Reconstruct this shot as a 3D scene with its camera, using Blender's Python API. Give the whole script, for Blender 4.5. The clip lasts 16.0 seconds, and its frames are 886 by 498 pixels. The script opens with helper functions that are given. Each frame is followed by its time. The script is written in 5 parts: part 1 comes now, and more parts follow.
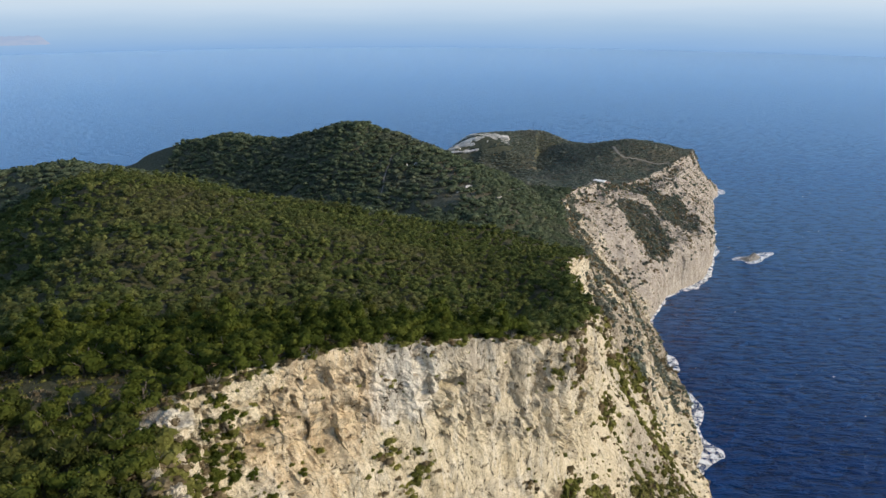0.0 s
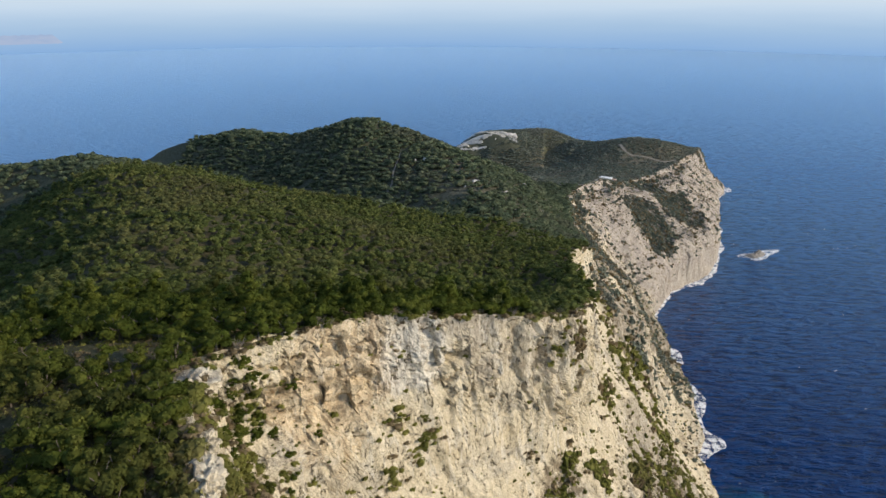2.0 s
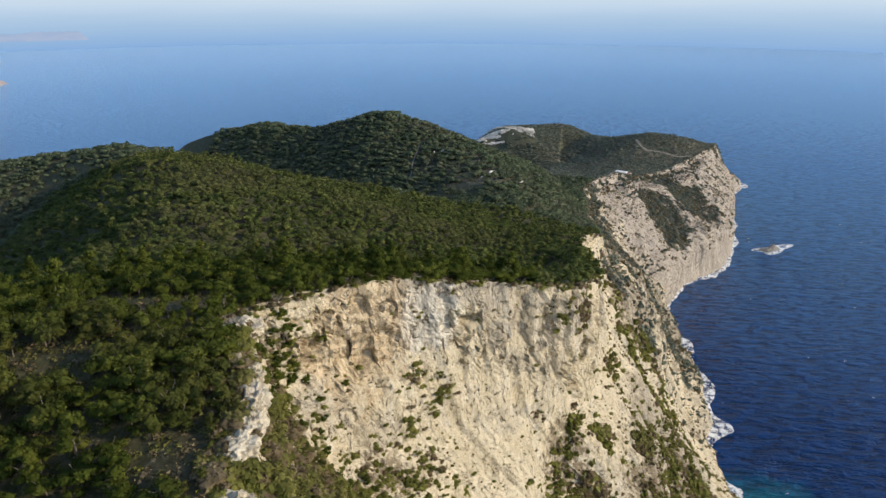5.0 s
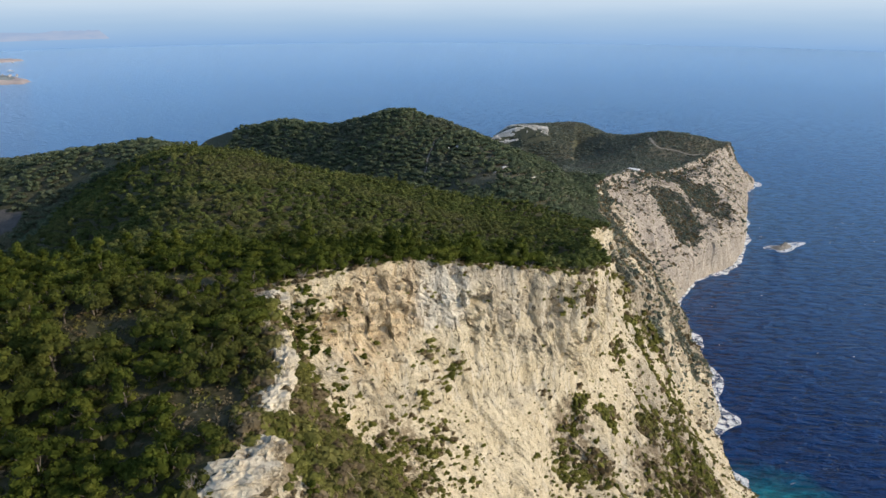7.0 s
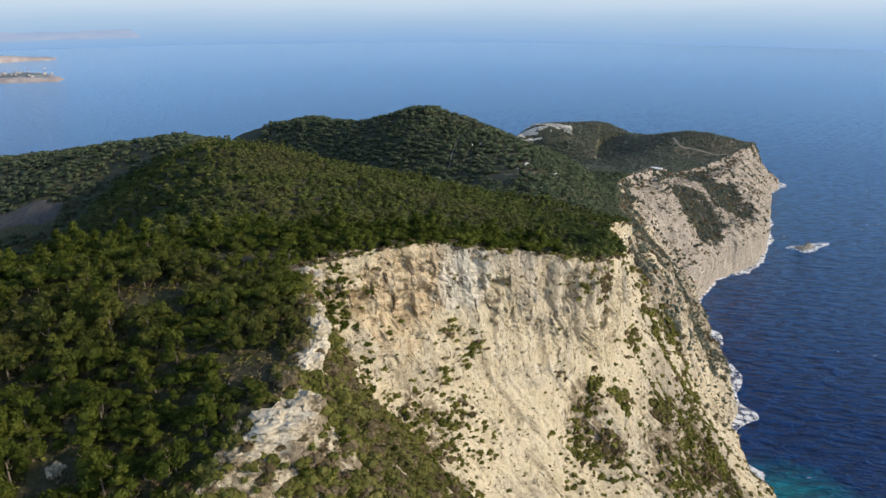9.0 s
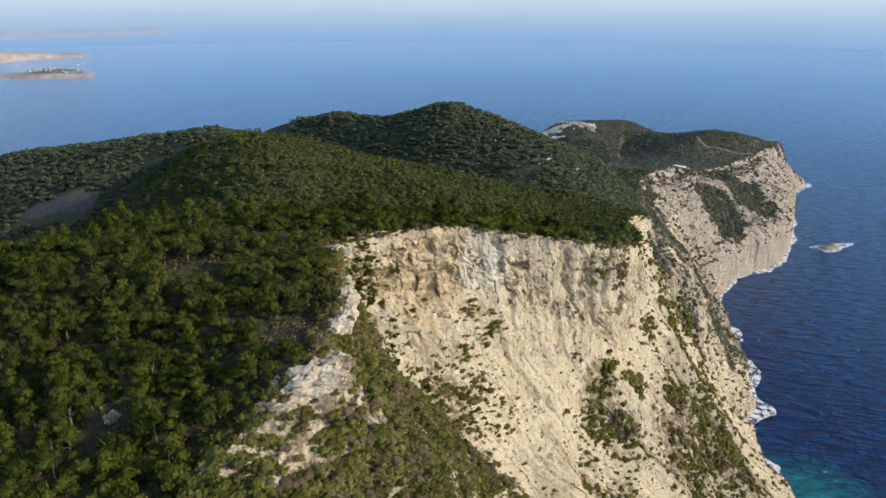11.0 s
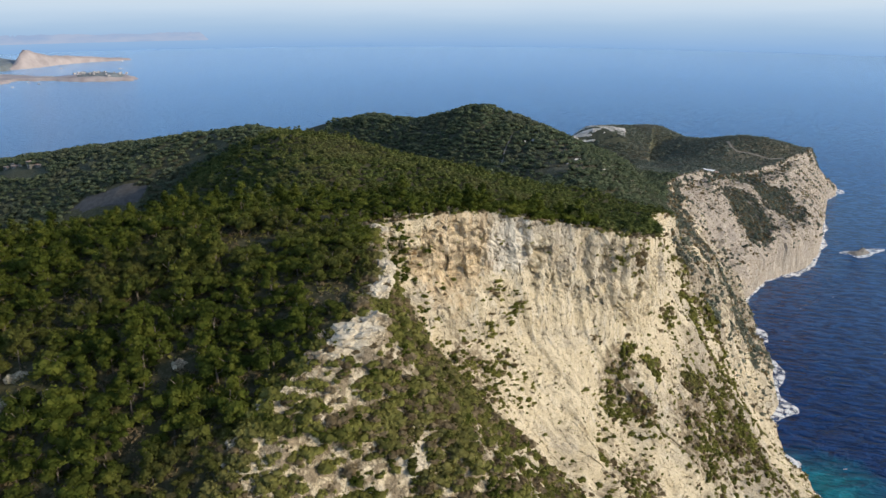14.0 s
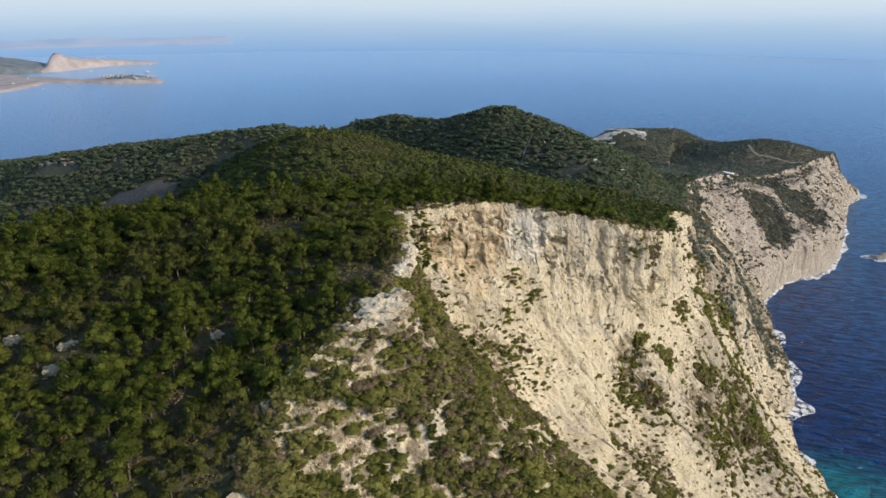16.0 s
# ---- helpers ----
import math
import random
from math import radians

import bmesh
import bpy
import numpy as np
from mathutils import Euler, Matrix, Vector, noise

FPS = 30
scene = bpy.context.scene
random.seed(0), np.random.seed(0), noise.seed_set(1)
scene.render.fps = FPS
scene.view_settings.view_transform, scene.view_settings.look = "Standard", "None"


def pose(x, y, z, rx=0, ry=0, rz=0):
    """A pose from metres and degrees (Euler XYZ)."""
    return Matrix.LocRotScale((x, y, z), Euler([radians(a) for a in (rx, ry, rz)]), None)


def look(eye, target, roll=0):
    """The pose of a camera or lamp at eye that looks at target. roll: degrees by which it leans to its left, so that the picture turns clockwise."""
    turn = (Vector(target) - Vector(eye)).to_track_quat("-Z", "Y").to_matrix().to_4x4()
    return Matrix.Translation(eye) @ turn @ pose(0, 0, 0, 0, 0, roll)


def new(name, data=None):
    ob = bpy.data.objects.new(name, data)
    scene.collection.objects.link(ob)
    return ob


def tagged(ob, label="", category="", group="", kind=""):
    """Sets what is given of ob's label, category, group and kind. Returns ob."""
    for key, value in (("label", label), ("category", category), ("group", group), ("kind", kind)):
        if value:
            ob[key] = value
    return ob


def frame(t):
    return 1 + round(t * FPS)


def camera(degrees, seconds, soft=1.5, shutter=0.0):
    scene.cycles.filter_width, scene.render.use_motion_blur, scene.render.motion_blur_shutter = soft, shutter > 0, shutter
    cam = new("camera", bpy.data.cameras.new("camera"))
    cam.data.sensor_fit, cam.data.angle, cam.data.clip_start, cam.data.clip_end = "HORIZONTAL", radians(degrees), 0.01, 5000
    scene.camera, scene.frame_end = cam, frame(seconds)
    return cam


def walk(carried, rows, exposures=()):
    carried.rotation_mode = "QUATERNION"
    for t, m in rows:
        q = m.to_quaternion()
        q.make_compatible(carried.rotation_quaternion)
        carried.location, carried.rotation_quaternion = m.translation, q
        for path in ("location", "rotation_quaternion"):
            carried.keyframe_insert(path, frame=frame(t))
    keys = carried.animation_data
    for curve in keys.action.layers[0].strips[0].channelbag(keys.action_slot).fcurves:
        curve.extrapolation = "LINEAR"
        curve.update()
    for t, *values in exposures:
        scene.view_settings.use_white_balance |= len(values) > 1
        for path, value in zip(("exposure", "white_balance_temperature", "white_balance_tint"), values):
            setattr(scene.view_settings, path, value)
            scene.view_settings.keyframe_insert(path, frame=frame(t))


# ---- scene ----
cam = camera(63.5, 16.0)
PATH = [
    (0, (-0.635, -0.8, 350.483), (-0.663, 1.079, 349.797), 0.2),
    (0.5, (-0.436, -4.183, 350.429), (-0.467, -2.304, 349.743), 0.2),
    (1, (-0.198, -8.276, 350.368), (-0.239, -6.398, 349.682), 0.2),
    (1.5, (-0.013, -11.929, 350.311), (-0.059, -10.051, 349.625), 0.2),
    (2, (0.203, -15.649, 349.917), (0.152, -13.771, 349.23), 0.2),
    (2.5, (0.409, -19.115, 349.812), (0.354, -17.238, 349.125), 0.2),
    (3, (0.602, -22.934, 349.634), (0.542, -21.058, 348.945), 0.2),
    (3.5, (0.975, -26.702, 349.65), (0.907, -24.826, 348.96), 0.2),
    (4, (1.352, -30.964, 349.729), (1.273, -29.088, 349.038), 0.2),
    (6.5, (2.935, -51.069, 350.244), (2.804, -49.199, 349.547), 0.1),
    (7, (3.424, -55.165, 350.395), (3.283, -53.295, 349.699), 0.1),
    (7.5, (3.694, -58.894, 350.305), (3.539, -57.025, 349.609), 0.1),
    (8, (4.156, -62.741, 350.292), (3.984, -60.874, 349.596), 0.1),
    (8.5, (4.625, -66.949, 350.498), (4.438, -65.083, 349.802), 0.1),
    (9, (5.116, -70.901, 350.442), (4.911, -69.037, 349.746), 0.1),
    (11.5, (7.691, -89.63, 349.523), (7.41, -87.777, 348.825), 0.2),
    (12, (8.222, -93.403, 349.324), (7.928, -91.551, 348.628), 0.2),
    (12.5, (8.921, -97.067, 349.185), (8.614, -95.216, 348.49), 0.2),
    (13, (9.498, -100.756, 348.997), (9.178, -98.907, 348.306), 0.2),
    (13.5, (10.118, -104.528, 348.8), (9.784, -102.68, 348.112), 0.2),
    (14, (11.027, -108.522, 348.814), (10.677, -106.676, 348.13), 0.2),
    (14.5, (11.741, -112.243, 348.633), (11.377, -110.398, 347.952), 0.2),
    (15, (12.447, -115.987, 348.171), (12.069, -114.143, 347.492), 0.2),
    (15.5, (13.314, -119.712, 347.866), (12.921, -117.871, 347.191), 0.2),
    (16, (14.129, -123.409, 347.407), (13.723, -121.569, 346.734), 0.2),
]
walk(cam, [(t, look(eye, target, roll)) for t, eye, target, roll in PATH])

# ---- world, sun ----
SUN_EL, SUN_AZ = radians(23), math.atan2(0.97, -0.22)   # to the right of the flight line
sun_way = Vector((math.sin(SUN_AZ) * math.cos(SUN_EL), math.cos(SUN_AZ) * math.cos(SUN_EL), math.sin(SUN_EL)))
world = bpy.data.worlds.new("sky")
scene.world = world
world.use_nodes = True
wn = world.node_tree.nodes
sky = wn.new("ShaderNodeTexSky")
sky.sky_type, sky.sun_disc = "NISHITA", False
sky.sun_elevation, sky.sun_rotation = SUN_EL, SUN_AZ
sky.air_density, sky.dust_density, sky.ozone_density = 1.0, 0.8, 1.9
world.node_tree.links.new(sky.outputs[0], wn["Background"].inputs[0])
wn["Background"].inputs[1].default_value = 0.15
sun = new("sun", bpy.data.lights.new("sun", "SUN"))
sun.data.energy, sun.data.angle, sun.data.color = 2.7, radians(3.0), (1.0, 0.87, 0.68)
sun.matrix_world = look(sun_way * 500, (0, 0, 0))
scene.view_settings.exposure = 0.25


# ---- materials ----
class Mat:
    """A small wrapper to wire a node material."""

    def __init__(self, name, rough=0.9, spec=0.3):
        self.m = bpy.data.materials.new(name)
        self.m.use_nodes = True
        self.t = self.m.node_tree
        self.b = self.t.nodes["Principled BSDF"]
        self.b.inputs["Roughness"].default_value = rough
        self.b.inputs["Specular IOR Level"].default_value = spec
        self.pos = self.t.nodes.new("ShaderNodeNewGeometry")

    def n(self, kind, **inputs):
        node = self.t.nodes.new(kind)
        for k, v in inputs.items():
            self.put(node.inputs[k.replace("_", " ")], v)
        return node

    def put(self, socket, v):
        if isinstance(v, bpy.types.NodeSocket):
            self.t.links.new(v, socket)
        else:
            socket.default_value = v

    def scaled(self, sx, sy, sz, turn=0.0):
        mp = self.n("ShaderNodeMapping")
        self.put(mp.inputs["Vector"], self.pos.outputs["Position"])
        mp.inputs["Scale"].default_value = (sx, sy, sz)
        mp.inputs["Rotation"].default_value = (0, 0, turn)
        return mp.outputs[0]

    def noise(self, vec, scale, detail=4, rough=0.6, dist=0.0):
        return self.n("ShaderNodeTexNoise", Vector=vec, Scale=scale, Detail=detail, Roughness=rough, Distortion=dist).outputs["Fac"]

    def ramp(self, fac, *stops):
        r = self.n("ShaderNodeValToRGB", Fac=fac)
        e = r.color_ramp.elements
        while len(e) < len(stops):
            e.new(0.5)
        for el, (p, c) in zip(e, stops):
            el.position = p
            el.color = (*c, 1) if isinstance(c, tuple) else (c, c, c, 1)
        return r.outputs["Color"]

    def mix(self, fac, a, b, blend="MIX"):
        x = self.t.nodes.new("ShaderNodeMix")
        x.data_type, x.blend_type = "RGBA", blend
        self.put(x.inputs[0], fac)
        for s, v in ((x.inputs[6], a), (x.inputs[7], b)):
            self.put(s, (*v, 1) if isinstance(v, tuple) else v)
        return x.outputs[2]

    def math(self, op, a, b=0.5):
        x = self.t.nodes.new("ShaderNodeMath")
        x.operation = op
        self.put(x.inputs[0], a)
        self.put(x.inputs[1], b)
        return x.outputs[0]

    def bump(self, height, dist, strength=1.0):
        return self.n("ShaderNodeBump", Height=height, Distance=dist, Strength=strength).outputs[0]

    def colour(self, c):
        self.put(self.b.inputs["Base Color"], c)
        return self

    def normal(self, c):
        self.put(self.b.inputs["Normal"], c)
        return self


def rock_material():
    k = Mat("limestone", 0.92, 0.2)
    p = k.pos.outputs["Position"]
    big = k.noise(p, 0.022, 4, 0.6, 0.8)
    mid = k.noise(p, 0.10, 6, 0.7, 0.8)
    fine = k.noise(p, 0.8, 6, 0.75)
    streak = k.noise(k.scaled(1, 1, 0.14), 0.34, 6, 0.7, 0.4)
    pock = k.noise(k.scaled(1, 1, 0.6), 0.42, 7, 0.78, 1.5)
    crack = k.noise(k.scaled(1, 1, 0.35), 0.17, 6, 0.7, 2.0)
    flat = k.n("ShaderNodeSeparateXYZ", Vector=k.pos.outputs["Normal"]).outputs["Z"]
    wall = k.ramp(flat, (0.35, 1.0), (0.62, 0.0))

    def spot(x, y, z, r):
        """One where the place lies within r of a point, fading outwards with a ragged edge."""
        d = k.n("ShaderNodeVectorMath")
        d.operation = "DISTANCE"
        k.put(d.inputs[0], p)
        d.inputs[1].default_value = (x, y, z)
        rag = k.math("ADD", k.math("DIVIDE", d.outputs["Value"], r), k.math("MULTIPLY", k.math("SUBTRACT", mid, 0.5), 1.6))
        return k.ramp(rag, (0.75, 1.0), (1.05, 0.0))

    c = k.ramp(mid, (0.30, (0.52, 0.42, 0.27)), (0.42, (0.63, 0.53, 0.355)), (0.60, (0.71, 0.61, 0.43)))
    grey = k.ramp(fine, (0.35, (0.24, 0.21, 0.17)), (0.62, (0.47, 0.43, 0.36)))
    c = k.mix(k.math("MULTIPLY", k.ramp(big, (0.50, 0.0), (0.62, 0.7)), k.math("ADD", k.math("MULTIPLY", wall, 0.6), 0.4)), c, grey)
    c = k.mix(k.math("MULTIPLY", spot(-34, 152, 250, 22), 0.7), c, k.ramp(streak, (0.36, (0.46, 0.31, 0.17)), (0.50, (0.70, 0.55, 0.35))))
    c = k.mix(k.math("MULTIPLY", spot(-14, 167, 250, 14), 0.75), c, k.ramp(streak, (0.36, (0.44, 0.38, 0.30)), (0.50, (0.76, 0.71, 0.61))))
    pillars = k.math("MAXIMUM", spot(9, 184, 246, 12), k.math("MAXIMUM", spot(28, 196, 240, 17), spot(44, 222, 228, 16)))
    c = k.mix(k.math("MULTIPLY", pillars, 0.45), c, k.ramp(streak, (0.38, (0.25, 0.21, 0.165)), (0.56, (0.58, 0.51, 0.40))))
    worn = k.ramp(fine, (0.36, (0.20, 0.165, 0.12)), (0.60, (0.46, 0.40, 0.31)))
    c = k.mix(k.math("MULTIPLY", spot(112, 262, 118, 70), 0.7), c, worn)
    # far bay and cape greyed: haze and scattered scrub put into the rock colour
    c = k.mix(k.math("MULTIPLY", k.math("MAXIMUM", spot(270, 890, 60, 230), spot(410, 1180, 60, 200)), 0.8), c, k.ramp(fine, (0.36, (0.27, 0.23, 0.20)), (0.60, (0.54, 0.47, 0.41))))
    c = k.mix(k.math("MULTIPLY", k.math("MAXIMUM", spot(150, 600, 90, 130), spot(118, 430, 140, 55)), 0.8), c, k.ramp(k.noise(p, 0.25, 6, 0.75), (0.42, (0.14, 0.112, 0.08)), (0.60, (0.45, 0.385, 0.29))))
    c = k.mix(k.math("MULTIPLY", k.ramp(streak, (0.52, 0.0), (0.62, 0.5)), wall), c, (0.78, 0.72, 0.60))
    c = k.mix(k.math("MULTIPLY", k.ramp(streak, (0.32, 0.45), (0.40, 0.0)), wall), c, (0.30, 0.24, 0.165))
    # shade inside pocks, cracks and pits put into the rock's colour
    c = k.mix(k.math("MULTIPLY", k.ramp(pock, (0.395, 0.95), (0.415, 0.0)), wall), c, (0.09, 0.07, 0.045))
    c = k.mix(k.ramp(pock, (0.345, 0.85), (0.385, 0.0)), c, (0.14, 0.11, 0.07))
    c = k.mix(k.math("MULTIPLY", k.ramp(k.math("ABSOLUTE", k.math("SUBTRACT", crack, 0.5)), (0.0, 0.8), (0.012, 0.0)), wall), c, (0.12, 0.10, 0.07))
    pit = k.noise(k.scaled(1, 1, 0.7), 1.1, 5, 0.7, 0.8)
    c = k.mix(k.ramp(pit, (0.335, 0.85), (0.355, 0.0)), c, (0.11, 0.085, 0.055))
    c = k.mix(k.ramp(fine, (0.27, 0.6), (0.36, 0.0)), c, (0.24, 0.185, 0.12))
    soil = k.math("MULTIPLY", k.ramp(flat, (0.74, 0.0), (0.92, 0.7)), k.ramp(k.noise(p, 0.07, 5, 0.65), (0.45, 0.0), (0.56, 1.0)))
    earth = spot(-26, 42, 245, 50)
    for place in ((-30, 100, 240, 30), (-24, 134, 208, 15), (38, 192, 182, 15), (84, 215, 140, 26), (118, 262, 112, 30), (50, 158, 150, 16)):
        earth = k.math("MAXIMUM", earth, spot(*place))
    soil = k.math("MAXIMUM", soil, k.math("MULTIPLY", earth, k.ramp(k.noise(p, 0.30, 6, 0.75), (0.43, 0.0), (0.51, 0.85))))
    c = k.mix(soil, c, k.ramp(fine, (0.35, (0.12, 0.092, 0.056)), (0.65, (0.31, 0.24, 0.155))))
    grit = k.noise(p, 2.3, 4, 0.75)
    c = k.mix(1.0, c, k.ramp(grit, (0.36, 0.70), (0.62, 1.12)), "MULTIPLY")
    # bare white rock of the spur's spine and of the scars below it
    bare = spot(-46, 54, 263, 10)
    for place in ((-43, 66, 266, 9), (-43, 78, 267, 7), (-46, 88, 266, 7), (-49, 96, 264, 6), (-51, 106, 266, 7), (-56, 117, 268, 7), (-59, 35, 252, 6), (-65, 18, 243, 5), (-23, 41, 236, 6.5), (-33, 30, 229, 5.5), (-47, 33, 249, 3.5), (-12, 60, 222, 4), (-30, 84, 234, 4)):
        bare = k.math("MAXIMUM", bare, spot(*place))
    chalk = k.ramp(k.noise(p, 0.35, 6, 0.7, 0.6), (0.32, (0.38, 0.31, 0.215)), (0.43, (0.62, 0.53, 0.39)), (0.60, (0.73, 0.65, 0.50)))
    c = k.mix(k.math("MULTIPLY", bare, 0.9), c, chalk)
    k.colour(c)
    chips = k.n("ShaderNodeTexVoronoi", Vector=k.scaled(1, 1, 0.55), Scale=0.55).outputs["Distance"]
    h = k.math("ADD", k.math("MULTIPLY", fine, 0.45), k.math("MULTIPLY", k.ramp(pock, (0.30, 0.0), (0.46, 1.0)), 0.5))
    h = k.math("ADD", h, k.math("MULTIPLY", k.ramp(chips, (0.0, 0.0), (0.9, 1.0)), 0.25))
    return k.normal(k.bump(h, 0.9, 1.0)).m


def soil_material():
    k = Mat("forest_floor", 0.95, 0.1)
    p = k.pos.outputs["Position"]
    a, b = k.noise(p, 0.03, 4), k.noise(p, 0.5, 5, 0.7)
    c = k.ramp(b, (0.3, (0.052, 0.054, 0.024)), (0.5, (0.090, 0.086, 0.044)), (0.72, (0.165, 0.145, 0.095)))
    c = k.mix(k.ramp(a, (0.5, 0.0), (0.66, 0.5)), c, (0.07, 0.055, 0.035))
    c = k.mix(k.ramp(k.noise(p, 0.16, 5, 0.7), (0.66, 0.0), (0.72, 0.8)), c, (0.42, 0.38, 0.31))
    # outer hills: haze put into the floor's colour, lightening shaded gaps between trees
    yy = k.n("ShaderNodeSeparateXYZ", Vector=p).outputs["Y"]
    c = k.mix(k.math("MULTIPLY", k.ramp(k.math("DIVIDE", yy, 1000.0), (0.44, 0.0), (0.54, 0.9)), k.ramp(b, (0.30, 0.5), (0.55, 1.0))), c, k.ramp(b, (0.35, (0.065, 0.072, 0.045)), (0.65, (0.13, 0.128, 0.088))))
    # thin stony soil of the cape and of the seaward hillside
    for place, r, share in (((290, 1090, 100), 200.0, 0.5), ((50, 600, 150), 95.0, 0.4)):
        d = k.n("ShaderNodeVectorMath")
        d.operation = "DISTANCE"
        k.put(d.inputs[0], p)
        d.inputs[1].default_value = place
        thin = k.ramp(k.math("ADD", k.math("DIVIDE", d.outputs["Value"], r), k.math("MULTIPLY", k.math("SUBTRACT", a, 0.5), 1.2)), (0.75, 1.0), (1.15, 0.0))
        c = k.mix(k.math("MULTIPLY", thin, share), c, k.ramp(b, (0.35, (0.13, 0.11, 0.085)), (0.65, (0.27, 0.235, 0.185))))
    return k.colour(c).normal(k.bump(b, 0.5)).m


def leaf_material(name, dark, mid, light, old):
    k = Mat(name, 0.85, 0.06)
    p = k.pos.outputs["Position"]
    per = k.noise(p, 0.16, 2, 0.5)
    stand = k.noise(p, 0.018, 3, 0.6)
    c = k.ramp(per, (0.34, dark), (0.5, mid), (0.66, light))
    c = k.mix(k.ramp(stand, (0.50, 0.0), (0.68, 0.5)), c, old)
    r = k.math("ADD", k.math("MULTIPLY", k.pos.outputs["Random Per Island"], 0.5), 0.75)
    hs = k.n("ShaderNodeHueSaturation", Value=r, Color=c)
    k.colour(hs.outputs[0])
    # light passing through thin needles and leaves
    through_leaf = k.n("ShaderNodeBsdfTranslucent", Color=hs.outputs[0])
    both = k.n("ShaderNodeMixShader", Fac=0.40)
    k.t.links.new(k.b.outputs[0], both.inputs[1])
    k.t.links.new(through_leaf.outputs[0], both.inputs[2])
    k.t.links.new(both.outputs[0], k.t.nodes["Material Output"].inputs[0])
    return k.m


def plain(name, c, var=0.25, scale=1.0, rough=0.85):
    k = Mat(name, rough, 0.3)
    nz = k.noise(k.pos.outputs["Position"], scale, 5, 0.65)
    lo, hi = tuple(v * (1 - var) for v in c), tuple(min(1, v * (1 + var)) for v in c)
    return k.colour(k.ramp(nz, (0.3, lo), (0.7, hi))).normal(k.bump(nz, 0.1 / max(scale, 0.1))).m


def sea_material():
    k = Mat("sea_water", 0.13, 0.15)
    k.b.inputs["IOR"].default_value = 1.33
    p = k.pos.outputs["Position"]
    # shallow water over the rock shelf at the foot of the cliff
    d = k.n("ShaderNodeVectorMath", )
    d.operation = "DISTANCE"
    k.put(d.inputs[0], p)
    d.inputs[1].default_value = (212, 372, 0)
    shelf = k.math("ADD", d.outputs["Value"], k.math("MULTIPLY", k.noise(p, 0.06, 4), 40.0))
    big = k.noise(p, 0.0016, 3, 0.5)
    c = k.ramp(big, (0.35, (0.0005, 0.027, 0.116)), (0.65, (0.0008, 0.034, 0.146)))
    c = k.mix(k.ramp(k.math("DIVIDE", shelf, 130.0), (0.20, 1.0), (0.62, 0.0)), c, (0.006, 0.17, 0.22))
    # haze put into the base colour: water pales and blues with distance offshore
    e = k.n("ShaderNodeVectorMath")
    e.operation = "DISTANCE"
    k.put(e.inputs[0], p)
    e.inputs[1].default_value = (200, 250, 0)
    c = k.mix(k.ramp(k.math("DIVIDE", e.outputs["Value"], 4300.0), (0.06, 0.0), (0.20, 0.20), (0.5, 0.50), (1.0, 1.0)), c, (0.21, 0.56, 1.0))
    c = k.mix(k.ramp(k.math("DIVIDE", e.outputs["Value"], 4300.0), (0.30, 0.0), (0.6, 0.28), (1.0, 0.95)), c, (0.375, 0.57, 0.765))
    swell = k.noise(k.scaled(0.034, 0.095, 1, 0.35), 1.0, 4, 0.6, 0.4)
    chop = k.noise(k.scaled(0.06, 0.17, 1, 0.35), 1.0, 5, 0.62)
    # wave light and shade put into colour: darker troughs, brighter crests, fading far out
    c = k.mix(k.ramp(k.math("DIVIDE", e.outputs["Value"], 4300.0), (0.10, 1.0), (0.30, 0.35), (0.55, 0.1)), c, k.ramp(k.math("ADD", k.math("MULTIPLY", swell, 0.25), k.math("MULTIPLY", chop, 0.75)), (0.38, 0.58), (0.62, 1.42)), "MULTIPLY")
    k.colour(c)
    h = k.math("ADD", k.math("MULTIPLY", swell, 3.2), k.math("MULTIPLY", chop, 1.5))
    # the waves flatten out with distance
    h = k.math("MULTIPLY", h, k.ramp(k.math("DIVIDE", e.outputs["Value"], 4300.0), (0.12, 1.0), (0.35, 0.5), (0.7, 0.3)))
    return k.normal(k.bump(h, 4.5, 1.0)).m


def foam_material():
    k = Mat("foam", 0.8, 0.3)
    p = k.pos.outputs["Position"]
    nz = k.math("ADD", k.math("MULTIPLY", k.noise(p, 0.13, 3, 0.6), 0.5), k.math("MULTIPLY", k.noise(p, 0.9, 6, 0.8), 0.5))
    k.colour((0.88, 0.89, 0.89, 1))
    k.put(k.b.inputs["Alpha"], k.ramp(nz, (0.46, 0.0), (0.515, 1.0)))
    return k.m


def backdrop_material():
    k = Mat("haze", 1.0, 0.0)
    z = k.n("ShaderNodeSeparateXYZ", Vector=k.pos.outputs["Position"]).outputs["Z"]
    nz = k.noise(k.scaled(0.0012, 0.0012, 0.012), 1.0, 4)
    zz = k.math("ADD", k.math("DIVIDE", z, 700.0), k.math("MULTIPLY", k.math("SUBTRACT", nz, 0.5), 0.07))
    # glowing colours by height: far sea, haze, then blue added for sea reflections
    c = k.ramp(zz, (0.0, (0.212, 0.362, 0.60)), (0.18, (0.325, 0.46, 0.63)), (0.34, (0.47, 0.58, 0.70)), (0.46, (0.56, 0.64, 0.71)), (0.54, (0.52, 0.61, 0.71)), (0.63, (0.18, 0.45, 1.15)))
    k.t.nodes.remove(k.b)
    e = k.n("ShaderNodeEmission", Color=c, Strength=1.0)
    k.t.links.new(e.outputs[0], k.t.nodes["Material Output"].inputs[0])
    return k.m


